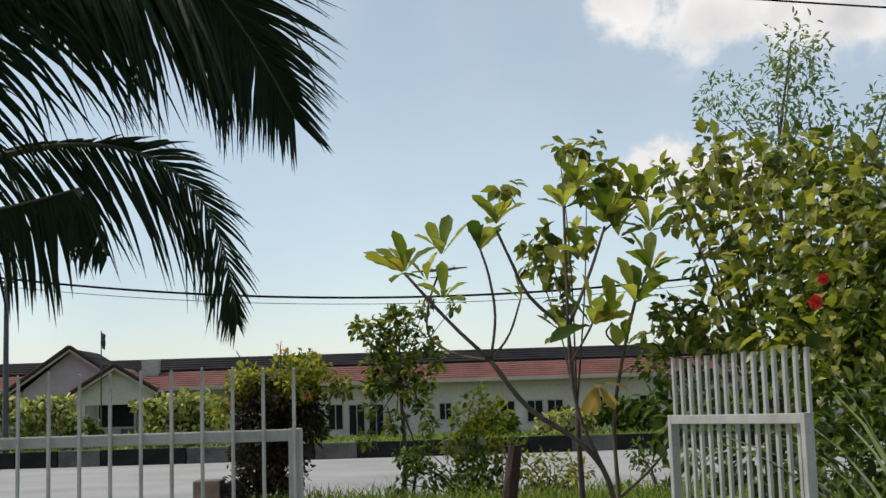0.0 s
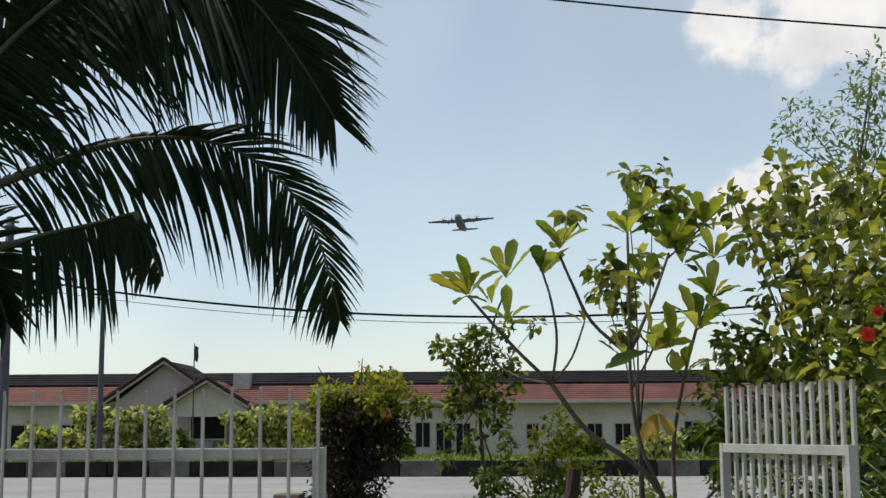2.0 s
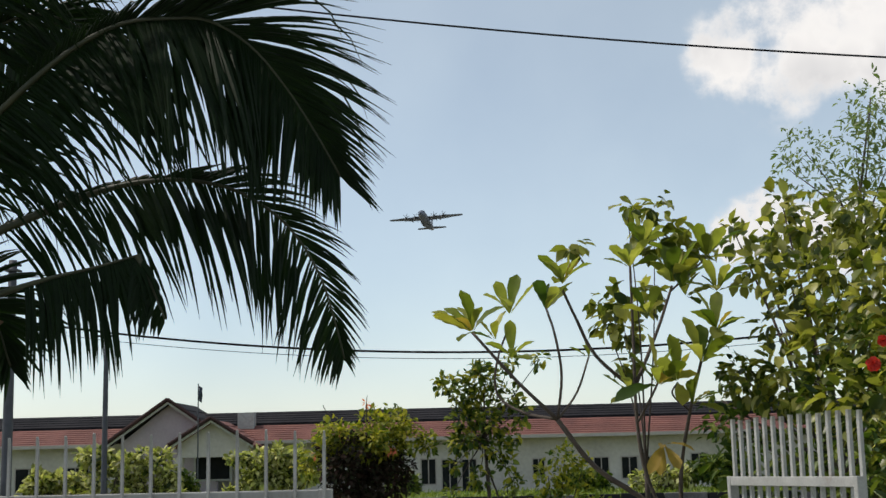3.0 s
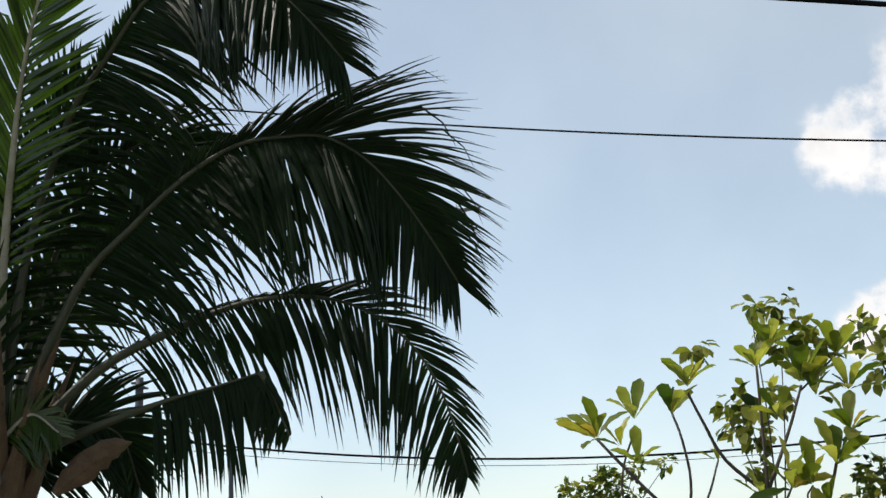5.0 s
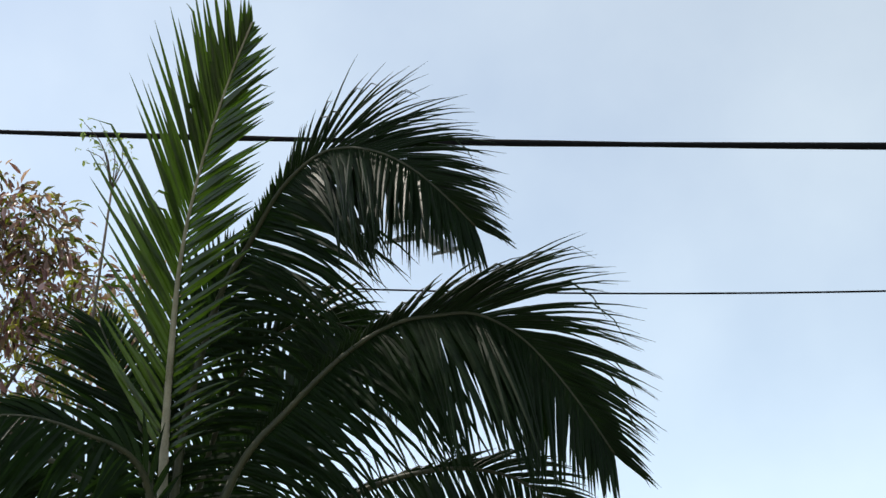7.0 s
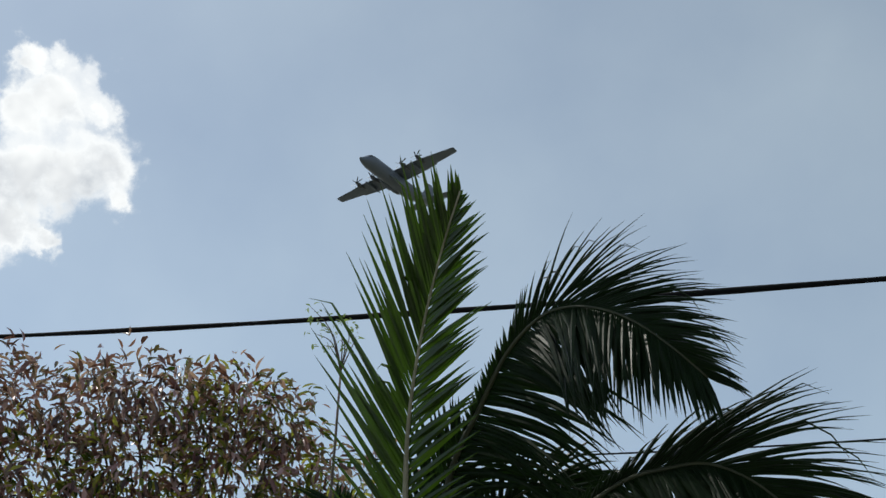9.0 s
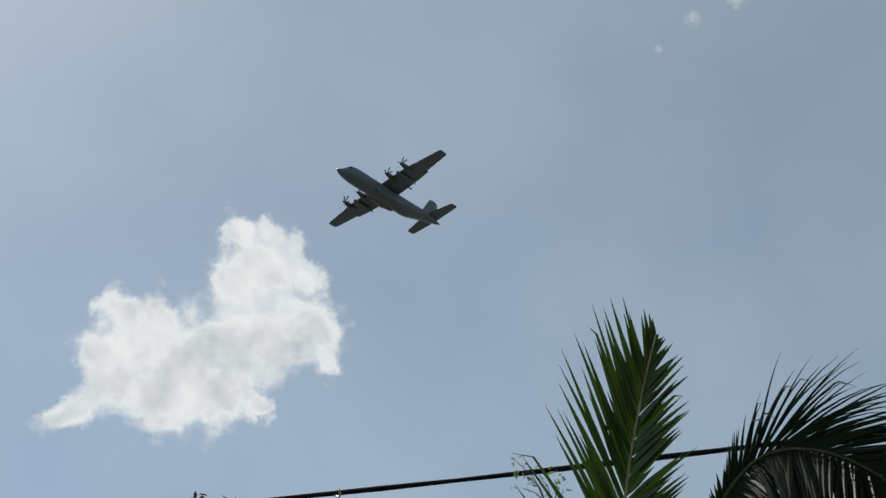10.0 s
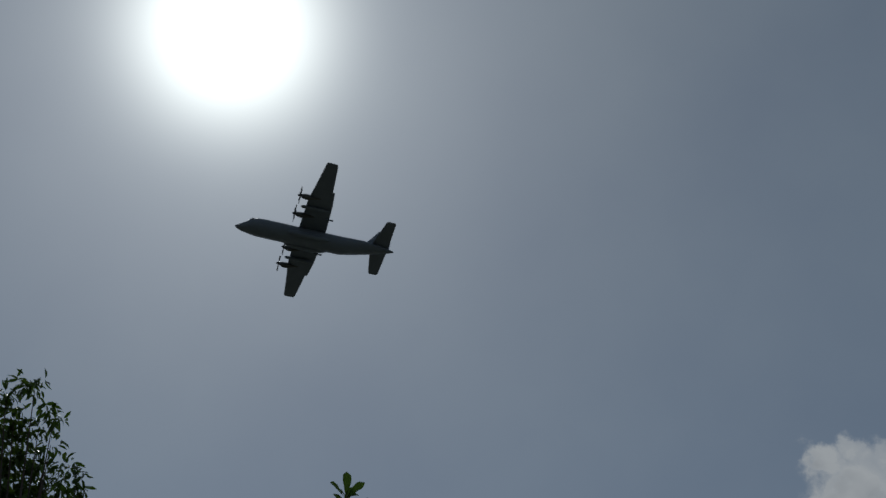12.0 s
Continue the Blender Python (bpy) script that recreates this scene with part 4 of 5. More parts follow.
st = [((-1.26, 24.00, 3.02), 0.3), ((-1.57, 24.00, 3.17), 0.2), ((-0.85, 24.00, 3.22), 0.32), ((-0.39, 24.00, 2.91), 0.25), ((-0.85, 24.00, 2.60), 0.4), ((-1.26, 24.00, 2.51), 0.25), ((-0.38, 24.00, 3.52), 0.18), ((0.18, 24.00, 3.57), 0.14), ((-0.95, 24.00, 3.42), 0.2), ((-1.37, 24.00, 2.10), 0.2), ((-0.40, 24.00, 2.19), 0.2), ((-1.88, 24.00, 2.05), 0.16), ((-0.45, 24.00, 1.69), 0.16), ((-1.42, 24.00, 1.69), 0.14), ((-1.16, 24.00, 2.20), 0.28), ((-0.65, 24.00, 1.99), 0.26), ((-0.96, 24.00, 1.49), 0.22), ((-0.36, 24.00, 1.38), 0.18), ((-1.48, 24.00, 1.19), 0.16), ((-0.24, 24.00, 2.60), 0.22)]
leafy_plant("sapling", "young leafy tree with a thin dark trunk beside the road", "tree",
            [([(-0.85, 24, 0), (-0.8, 24, 1.0), (-0.85, 24, 2.0), (-0.85, 24.00, 3.01)], 0.05, 0.015), ([(-0.7, 24, 0), (-0.6, 24, 0.9), (-0.8, 24, 1.6)], 0.03, 0.015)] + twigs_to((-0.91, 24.00, 2.09), st, 0.014, 0.005),
            M_BARK_DARK, [(st, 4.5, 0.14, 0.58, M_GREEN, 0.2), (st, 3.0, 0.14, 0.58, M_BOUG, 0.2)], 43)
s2 = scatter(rs, 16, (-0.9, 23.2, 0.15), (0.9, 24.4, 1.0), 0.2, 0.34) + [((0.56, 24.00, 1.78), 0.3), ((0.26, 24.00, 1.48), 0.3), ((0.87, 24.00, 1.57), 0.26), ((0.65, 24.00, 1.07), 0.34), ((0.15, 24.00, 0.97), 0.3), ((1.06, 24.00, 0.87), 0.3)]
# upper clumps get the yellower leaf: the sunlit top is in the colour
leafy_plant("shrub", "dense low green shrub with sunlit top beside the road", "shrub", twigs_to((0.3, 24, 0.0), s2, 0.02, 0.006), M_BARK_DARK, [(s2[:16], 5.5, 0.12, 0.6, M_GREEN, 0.3), (s2[16:], 6.5, 0.12, 0.6, M_BOUG, 0.3)], 45)
s3 = scatter(rs, 16, (1.0, 23.4, 0.15), (2.4, 24.3, 0.8), 0.16, 0.28)
leafy_plant("shrub", "loose low green shrub in long grass", "shrub", twigs_to((1.7, 24, 0.0), s3, 0.015, 0.005), M_BARK, [(s3, 4.4, 0.11, 0.5, M_BOUG, 0.2)], 47)
s4 = scatter(rs, 8, (2.8, 22.6, 0.15), (4.6, 23.8, 0.9), 0.18, 0.3)
leafy_plant("shrub", "loose low green shrub in long grass", "shrub", twigs_to((3.6, 23.2, 0.0), s4, 0.015, 0.005), M_BARK, [(s4, 4.4, 0.11, 0.5, M_GREEN, 0.2)], 48)

# variegated bushes on the far verge
for k, (x, y, w, h, mat) in enumerate([(-18.8, 58, 1.7, 2.7, M_CROTON), (-16.6, 57.6, 1.7, 2.7, M_CROTON), (-12.6, 58, 1.5, 2.5, M_CROTON), (-10.6, 58, 1.5, 2.5, M_CROTON), (-21.2, 58, 1.6, 1.6, M_CROTON), (-15.9, 59, 0.9, 1.2, M_GREEN), (-11.6, 58, 1.2, 1.5, M_CROTON), (-25.5, 59, 1.0, 0.8, M_GREEN),
                                       (5.5, 60, 1.6, 1.1, M_CROTON), (8.4, 60, 1.8, 1.5, M_GREEN), (11.5, 59, 2.0, 1.6, M_GREEN), (2.4, 62, 1.2, 0.9, M_GREEN), (-28.6, 58, 1.4, 1.2, M_CROTON), (-6.4, 64, 0.8, 0.8, M_GREEN)]):
    cl = scatter(rs, 14, (x - w * 0.7, y - 0.5, 0.6), (x + w * 0.7, y + 0.5, 0.42 + h * 0.85), 0.34, 0.55)
    leafy_plant("garden_bush", "rounded yellow and green variegated bush on the verge" if mat is M_CROTON else "rounded green bush on the verge", "bush", twigs_to((x, y, 0.42), cl, 0.03, 0.01), M_BARK, [(cl, 2.6, 0.3, 0.65, mat, 0.3)], 60 + k, "verge bushes")

# left side: bronze-leaved tree, sapling, darker trees
rl = [((-6.94, 8.24, 6.40), 0.42), ((-7.23, 8.11, 6.19), 0.5), ((-6.70, 8.51, 6.29), 0.4), ((-6.24, 8.87, 6.29), 0.42), ((-5.98, 9.12, 6.16), 0.38), ((-6.52, 8.79, 6.04), 0.5), ((-7.63, 7.71, 6.22), 0.5), ((-7.93, 7.36, 6.26), 0.55), ((-8.31, 7.03, 6.10), 0.6),
      ((-7.10, 8.46, 5.76), 0.6), ((-6.43, 9.05, 5.63), 0.6), ((-5.94, 9.38, 5.65), 0.5), ((-7.66, 7.99, 5.66), 0.6), ((-8.17, 7.48, 5.62), 0.6), ((-7.49, 8.33, 6.67), 0.2), ((-6.79, 8.82, 6.61), 0.22)]
rg = [((-6.95, 8.82, 5.23), 0.6), ((-6.39, 9.31, 5.07), 0.6), ((-7.46, 8.40, 5.19), 0.6), ((-5.93, 9.58, 5.18), 0.5), ((-5.77, 10.08, 5.74), 0.5), ((-7.95, 8.03, 4.96), 0.7)]
rb = (-7.1, 9.0, 3.4)
leafy_plant("tree", "leafy tree with bronze and red-brown young leaves", "tree", [([(-7.3, 9.2, 0), (-7.2, 9.1, 1.8), rb], 0.13, 0.08)] + twigs_to(rb, rl + rg, 0.03, 0.006), M_BARK,
            [(rl, 5.6, 0.13, 0.3, M_REDLEAF, 0.6), (rl[3:6] + rl[9:], 2.6, 0.13, 0.3, M_HIB, 0.5), (rg, 2.6, 0.14, 0.33, M_REDLEAF, 0.5), (rg, 2.6, 0.14, 0.33, M_HIB, 0.4)], 71)
tw = [((-4.86, 7.80, 6.37), 0.05), ((-4.84, 7.87, 6.28), 0.09), ((-4.74, 7.95, 6.25), 0.09), ((-4.65, 8.01, 6.23), 0.09), ((-4.89, 7.90, 6.19), 0.08), ((-4.73, 8.02, 6.14), 0.1), ((-4.62, 8.08, 6.16), 0.08), ((-4.85, 7.97, 6.10), 0.08)]
leafy_plant("sapling", "thin sapling with small light green leaves", "tree", [([(-4.9, 7.9, 0), (-4.85, 7.9, 3.5), (-4.78, 8.11, 5.92)], 0.025, 0.008)] + twigs_to((-4.78, 8.11, 5.92), tw, 0.006, 0.002), M_BARK, [(tw, 7.0, 0.045, 0.45, M_FEATHER, 0.2)], 73)
ga = [((-6.78, 3.50, 6.40), 0.05), ((-6.70, 3.74, 6.34), 0.05), ((-6.78, 3.71, 6.24), 0.05), ((-6.82, 3.60, 6.28), 0.05), ((-6.79, 3.80, 6.17), 0.05), ((-6.88, 3.63, 6.16), 0.05), ((-6.77, 3.91, 6.11), 0.05), ((-6.88, 3.76, 6.05), 0.05), ((-6.90, 2.35, 6.88), 0.05), ((-6.91, 2.44, 6.83), 0.05), ((-6.93, 2.53, 6.77), 0.05), ((-6.99, 2.55, 6.67), 0.05), ((-7.08, 2.51, 6.56), 0.05), ((-7.17, 2.58, 6.39), 0.05), ((-6.84, 2.42, 6.93), 0.05), ((-6.88, 2.46, 6.86), 0.05), ((-6.94, 2.39, 6.80), 0.05), ((-6.89, 2.57, 6.79), 0.05), ((-6.78, 2.31, 7.06), 0.05), ((-6.82, 2.32, 6.99), 0.05), ((-6.96, 2.49, 6.73), 0.05), ((-7.11, 2.62, 6.46), 0.05)]
gr = (-7.0, 3.0, 4.6)
gl = [((-7.35, 2.60, 6.00), 0.35), ((-7.30, 3.10, 5.75), 0.4), ((-7.20, 3.50, 5.60), 0.35)]
fruit = leafy_plant("tree", "green fruit tree with upright leafy shoots", "tree", [([(-7.2, 3.2, 0), (-7.1, 3.1, 2.4), gr], 0.1, 0.06)] + twigs_to(gr, ga, 0.02, 0.004), M_BARK, [(gl, 4.0, 0.14, 0.42, M_DARKLEAF, -0.2)], 75)
FRUIT_LEAVES = [big_leaf_mesh("leaf", M_DARKLEAF, 0.15, 0.06, c) for c in (0.1, 0.35)]
frng = random.Random(12)
for at, _ in ga:
    rosette(fruit, (at[0], at[1], at[2] - 0.05), (frng.uniform(-0.2, 0.4), frng.uniform(-0.5, 0.2), 1), 7, frng, 0.95, 0.0, 0.95, FRUIT_LEAVES)
dk = [((-8.67, -0.00, 8.63), 0.10), ((-8.60, 0.10, 8.73), 0.10), ((-8.61, 0.20, 8.71), 0.08), ((-8.56, 0.24, 8.77), 0.04), ((-8.76, 0.11, 8.53), 0.11), ((-8.68, 0.33, 8.62), 0.07), ((-8.72, 0.41, 8.57), 0.08), ((-8.73, 0.48, 8.56), 0.04), ((-8.78, 0.32, 8.50), 0.10), ((-8.83, 0.21, 8.44), 0.11), ((-8.85, 0.45, 8.40), 0.09), ((-8.93, 0.35, 8.30), 0.12), ((-8.98, 0.45, 8.23), 0.11), ((-8.93, 0.63, 8.28), 0.11), ((-8.95, 0.74, 8.25), 0.07), ((-9.01, 0.63, 8.17), 0.11), ((-9.07, 0.57, 8.10), 0.11), ((-9.01, 0.77, 8.16), 0.06), ((-9.08, 0.43, 8.10), 0.12), ((-8.91, 0.14, 8.33), 0.19), ((-9.06, 0.20, 8.12), 0.23), ((-8.87, -0.13, 8.39), 0.29), ((-9.07, -0.02, 8.11), 0.29), ((-9.16, 0.39, 7.97), 0.24), ((-9.10, 0.77, 8.04), 0.14), ((-9.21, 0.10, 7.92), 0.29)]
dr = (-8.8, 0.6, 5.2)
leafy_plant("tree", "dark backlit tree with small drooping leaves", "tree", [([(-9.0, 0.6, 0), (-8.9, 0.6, 2.6), dr], 0.13, 0.07)] + twigs_to(dr, dk, 0.02, 0.003, 2), M_BARK_DARK, [(dk[:19], 17.0, 0.09, 0.36, M_DARKLEAF, 1.1), (dk[19:], 14.0, 0.11, 0.4, M_DARKLEAF, 0.7)], 77)

# small things by the road
stump = thing("timber_post", (0.2, 10.0, 0), "leaning weathered red-brown timber post", "post")
v, f = tube_data(spline([(0, 0, -0.1), (0.06, 0, 0.7), (0.15, 0, 1.36)], 8), [0.065 - 0.002 * i for i in range(9)], 9, 0.12, random.Random(2))
part("shaft", link_mesh("shaft", v, f, M_WOOD_OLD), M_WOOD_OLD, stump)
blk = thing("masonry_block", (-4.05, 23.8, 0.03), "low brown and black masonry block at the road edge", "block")
box_part("body", (-0.46, 0.02, -0.3, 0.3, 0, 0.54), M_BOX, blk, 0.03)
# right half of the block is a separate near-black piece
box_part("side_box", (0.024, 0.46, -0.26, 0.3, 0, 0.47), M_KERB_DARK, blk, 0.02, "black concrete box")


# ---- aircraft ----
def loft(rings, caps=True):
    n = len(rings[0])
    verts = [p for r in rings for p in r]
    faces = [(i * n + k, i * n + (k + 1) % n, (i + 1) * n + (k + 1) % n, (i + 1) * n + k) for i in range(len(rings) - 1) for k in range(n)]
    if caps:
        faces += [tuple(range(n - 1, -1, -1)), tuple(range((len(rings) - 1) * n, len(rings) * n))]
    return verts, faces


def aerofoil(x_lead, chord, y, z, thick):
    pts = [(0, 0), (0.04, 0.45), (0.15, 0.85), (0.35, 1.0), (0.65, 0.7), (1.0, 0.05), (0.65, -0.35), (0.35, -0.5), (0.15, -0.5), (0.04, -0.3)]
    return [Vector((x_lead - chord * a, y, z + thick * chord * b * 0.6)) for a, b in pts]


def upright_foil(x_lead, chord, z, thick):
    pts = [(0, 0), (0.1, 0.7), (0.35, 1.0), (0.7, 0.6), (1.0, 0.05), (0.7, -0.6), (0.35, -1.0), (0.1, -0.7)]
    return [Vector((x_lead - chord * a, thick * chord * b * 0.5, z)) for a, b in pts]


NOSE, TAIL = 2.7, 2.95  # the long fuselage, ahead of and behind the wing


def transport_aircraft():
    p = thing("transport_aircraft", (0, 0, 0), "grey four-engined turboprop transport aircraft in flight", "aircraft")
    rings = []
    for x, zc, ry, rz in [(12.9, -1.2, 0.1, 0.1), (12.7, -1.2, 0.36, 0.34), (12.1, -1.15, 0.72, 0.68), (11.3, -0.98, 1.05, 1.02), (10.4, -0.62, 1.4, 1.42), (9.4, -0.25, 1.8, 1.86), (8.0, -0.03, 2.08, 2.1), (6.0, 0, 2.16, 2.16), (2, 0, 2.16, 2.16), (-3, 0, 2.16, 2.16), (-5.5, 0.05, 2.16, 2.12), (-8, 0.45, 2.1, 1.75), (-10.5, 0.95, 1.9, 1.35), (-13, 1.35, 1.5, 0.95), (-15.5, 1.65, 1.0, 0.65), (-17.4, 1.85, 0.45, 0.35), (-18.4, 1.95, 0.1, 0.08)]:
        x += NOSE if x > 5 else (-TAIL if x < -5 else 0)
        rings.append([Vector((x, ry * math.cos(a), zc + rz * math.sin(a))) for a in [2 * math.pi * k / 24 for k in range(24)]])
    v, f = loft(rings)
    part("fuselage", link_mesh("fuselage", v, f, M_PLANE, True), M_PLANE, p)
    for s in (-1, 1):
        rr = []
        for x, r in [(4.2, 0.15), (3.4, 0.6), (2.0, 0.85), (-3.0, 0.85), (-4.6, 0.55), (-5.6, 0.12)]:
            rr.append([Vector((x, s * 1.75 + r * 0.75 * math.cos(a), -1.25 + r * math.sin(a))) for a in [2 * math.pi * k / 12 for k in range(12)]])
        v, f = loft(rr)
        part("wheel_fairing", link_mesh("wheel_fairing", v, f, M_PLANE, True), M_PLANE, p)
        w = [aerofoil(1.5, 6.2, 0.0, 1.75, 0.13), aerofoil(1.5, 6.2, s * 2.2, 1.8, 0.13), aerofoil(1.45, 5.8, s * 9.0, 1.95, 0.12), aerofoil(1.0, 4.9, s * 12.6, 2.05, 0.12), aerofoil(0.9, 4.3, s * 12.7, 2.05, 0.12), aerofoil(0.65, 3.9, s * 14.5, 2.1, 0.13), aerofoil(-0.05, 2.7, s * 19.6, 2.25, 0.12), aerofoil(-0.25, 2.2, s * 20.2, 2.27, 0.08)]
        v, f = loft(w)
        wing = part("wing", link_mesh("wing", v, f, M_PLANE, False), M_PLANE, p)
        t = [aerofoil(-12.6 - TAIL, 4.2, 0.0, 2.05, 0.1), aerofoil(-13.0 - TAIL, 3.8, s * 1.5, 2.08, 0.1), aerofoil(-14.4 - TAIL, 2.3, s * 7.6, 2.25, 0.09), aerofoil(-14.7 - TAIL, 1.8, s * 8.05, 2.26, 0.06)]
        v, f = loft(t)
        part("tailplane", link_mesh("tailplane", v, f, M_PLANE, False), M_PLANE, p)
        for y in (5.1, 10.3):
            zc = 1.55 + 0.018 * y
            rr = []
            for x, r, dz in [(3.2, 0.36, 0.0), (2.95, 0.54, -0.05), (2.3, 0.68, -0.12), (1.5, 0.68, -0.06), (0.5, 0.46, 0.1), (-0.7, 0.26, 0.25), (-1.5, 0.1, 0.32)]:
                rr.append([Vector((x, s * y + r * 0.85 * math.cos(a), zc + dz - 0.15 + r * 1.1 * math.sin(a))) for a in [2 * math.pi * k / 14 for k in range(14)]])
            v, f = loft(rr)
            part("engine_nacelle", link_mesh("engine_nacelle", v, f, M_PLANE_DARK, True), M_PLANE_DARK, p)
            prop = new("propeller")
            prop.parent = p
            prop.location = (3.45, s * y, zc - 0.15)
            rr = [[Vector((x, r * math.cos(a), r * math.sin(a))) for a in [2 * math.pi * k / 12 for k in range(12)]] for x, r in [(-0.3, 0.36), (0.1, 0.34), (0.4, 0.24), (0.62, 0.04)]]
            v, f = loft(rr)
            part("spinner", link_mesh("spinner", v, f, M_PLANE_DARK, True), M_PLANE_DARK, prop)
            for k in range(6):
                a = k * math.pi / 3
                rad, tan = Vector((0, math.cos(a), math.sin(a))), Vector((0, -math.sin(a), math.cos(a)))
                bv = []
                for u, w0 in [(0.3, 0.1), (0.9, 0.14), (1.5, 0.16), (1.95, 0.13), (2.05, 0.06)]:
                    sweep = 0.16 * (u / 2) ** 2
                    chord = (tan * 0.75 + Vector((0.66, 0, 0))) * w0
                    nn = rad.cross(chord).normalized() * 0.025
                    c = rad * u - tan * sweep
                    bv.append([c - chord, c + nn, c + chord, c - nn])
                v, f = loft(bv)
                part("blade", link_mesh("blade", v, f, M_BLADE), M_BLADE, prop)
            PROPS.append(prop)
        rr = []
        for x, r in [(2.7, 0.08), (2.3, 0.34), (0.3, 0.44), (-2.7, 0.38), (-3.7, 0.22), (-4.4, 0.05)]:
            rr.append([Vector((x, s * 7.7 + r * math.cos(a), 1.2 + r * math.sin(a))) for a in [2 * math.pi * k / 12 for k in range(12)]])
        v, f = loft(rr)
        part("fuel_tank", link_mesh("fuel_tank", v, f, M_PLANE, True), M_PLANE, p)
        bm = bmesh.new()
        box(bm, -2.6, 0.4, s * 7.7 - 0.08, s * 7.7 + 0.08, 1.3, 1.95, 0.03)
        part("pylon", bm, M_PLANE, p)
        for y in (5.2,):
            bm = bmesh.new()
            box(bm, -5.5, -3.6, s * y - 0.12, s * y + 0.12, 1.45, 1.85, 0.08)
            part("flap_fairing", bm, M_PLANE, p)
    fin = [upright_foil(-9.2 - TAIL, 7.8, 1.6, 0.06), upright_foil(-11.4 - TAIL, 5.9, 2.8, 0.07), upright_foil(-13.0 - TAIL, 4.6, 5.2, 0.09), upright_foil(-14.6 - TAIL, 3.2, 8.0, 0.09), upright_foil(-14.95 - TAIL, 2.7, 8.45, 0.08), upright_foil(-15.6 - TAIL, 1.5, 8.75, 0.06)]
    v, f = loft(fin)
    part("fin", link_mesh("fin", v, f, M_PLANE, False), M_PLANE, p)
    for s in (-1, 1):
        for x, y, z, w in [(9.85, 1.3, 0.5, 0.5), (9.35, 1.55, 0.65, 0.55)]:
            bm = bmesh.new()
            box(bm, x + NOSE - w / 2, x + NOSE + w / 2, s * y - 0.14, s * y + 0.14, z - 0.25, z + 0.25, 0.04)
            part("cockpit_window", bm, M_GLASS, p)
    for y in (-0.45, 0.45):
        bm = bmesh.new()
        box(bm, 9.95 + NOSE, 10.4 + NOSE, y - 0.4, y + 0.4, 0.3, 0.72, 0.06)
        part("windscreen", bm, M_GLASS, p)
    bm = bmesh.new()
    box(bm, 12.6 + NOSE, 13.0 + NOSE, -0.22, 0.22, -1.42, -0.98, 0.1)
    part("nose_cap", bm, M_PLANE_DARK, p, "dark radome tip")
    return p


PROPS = []
aircraft = transport_aircraft()

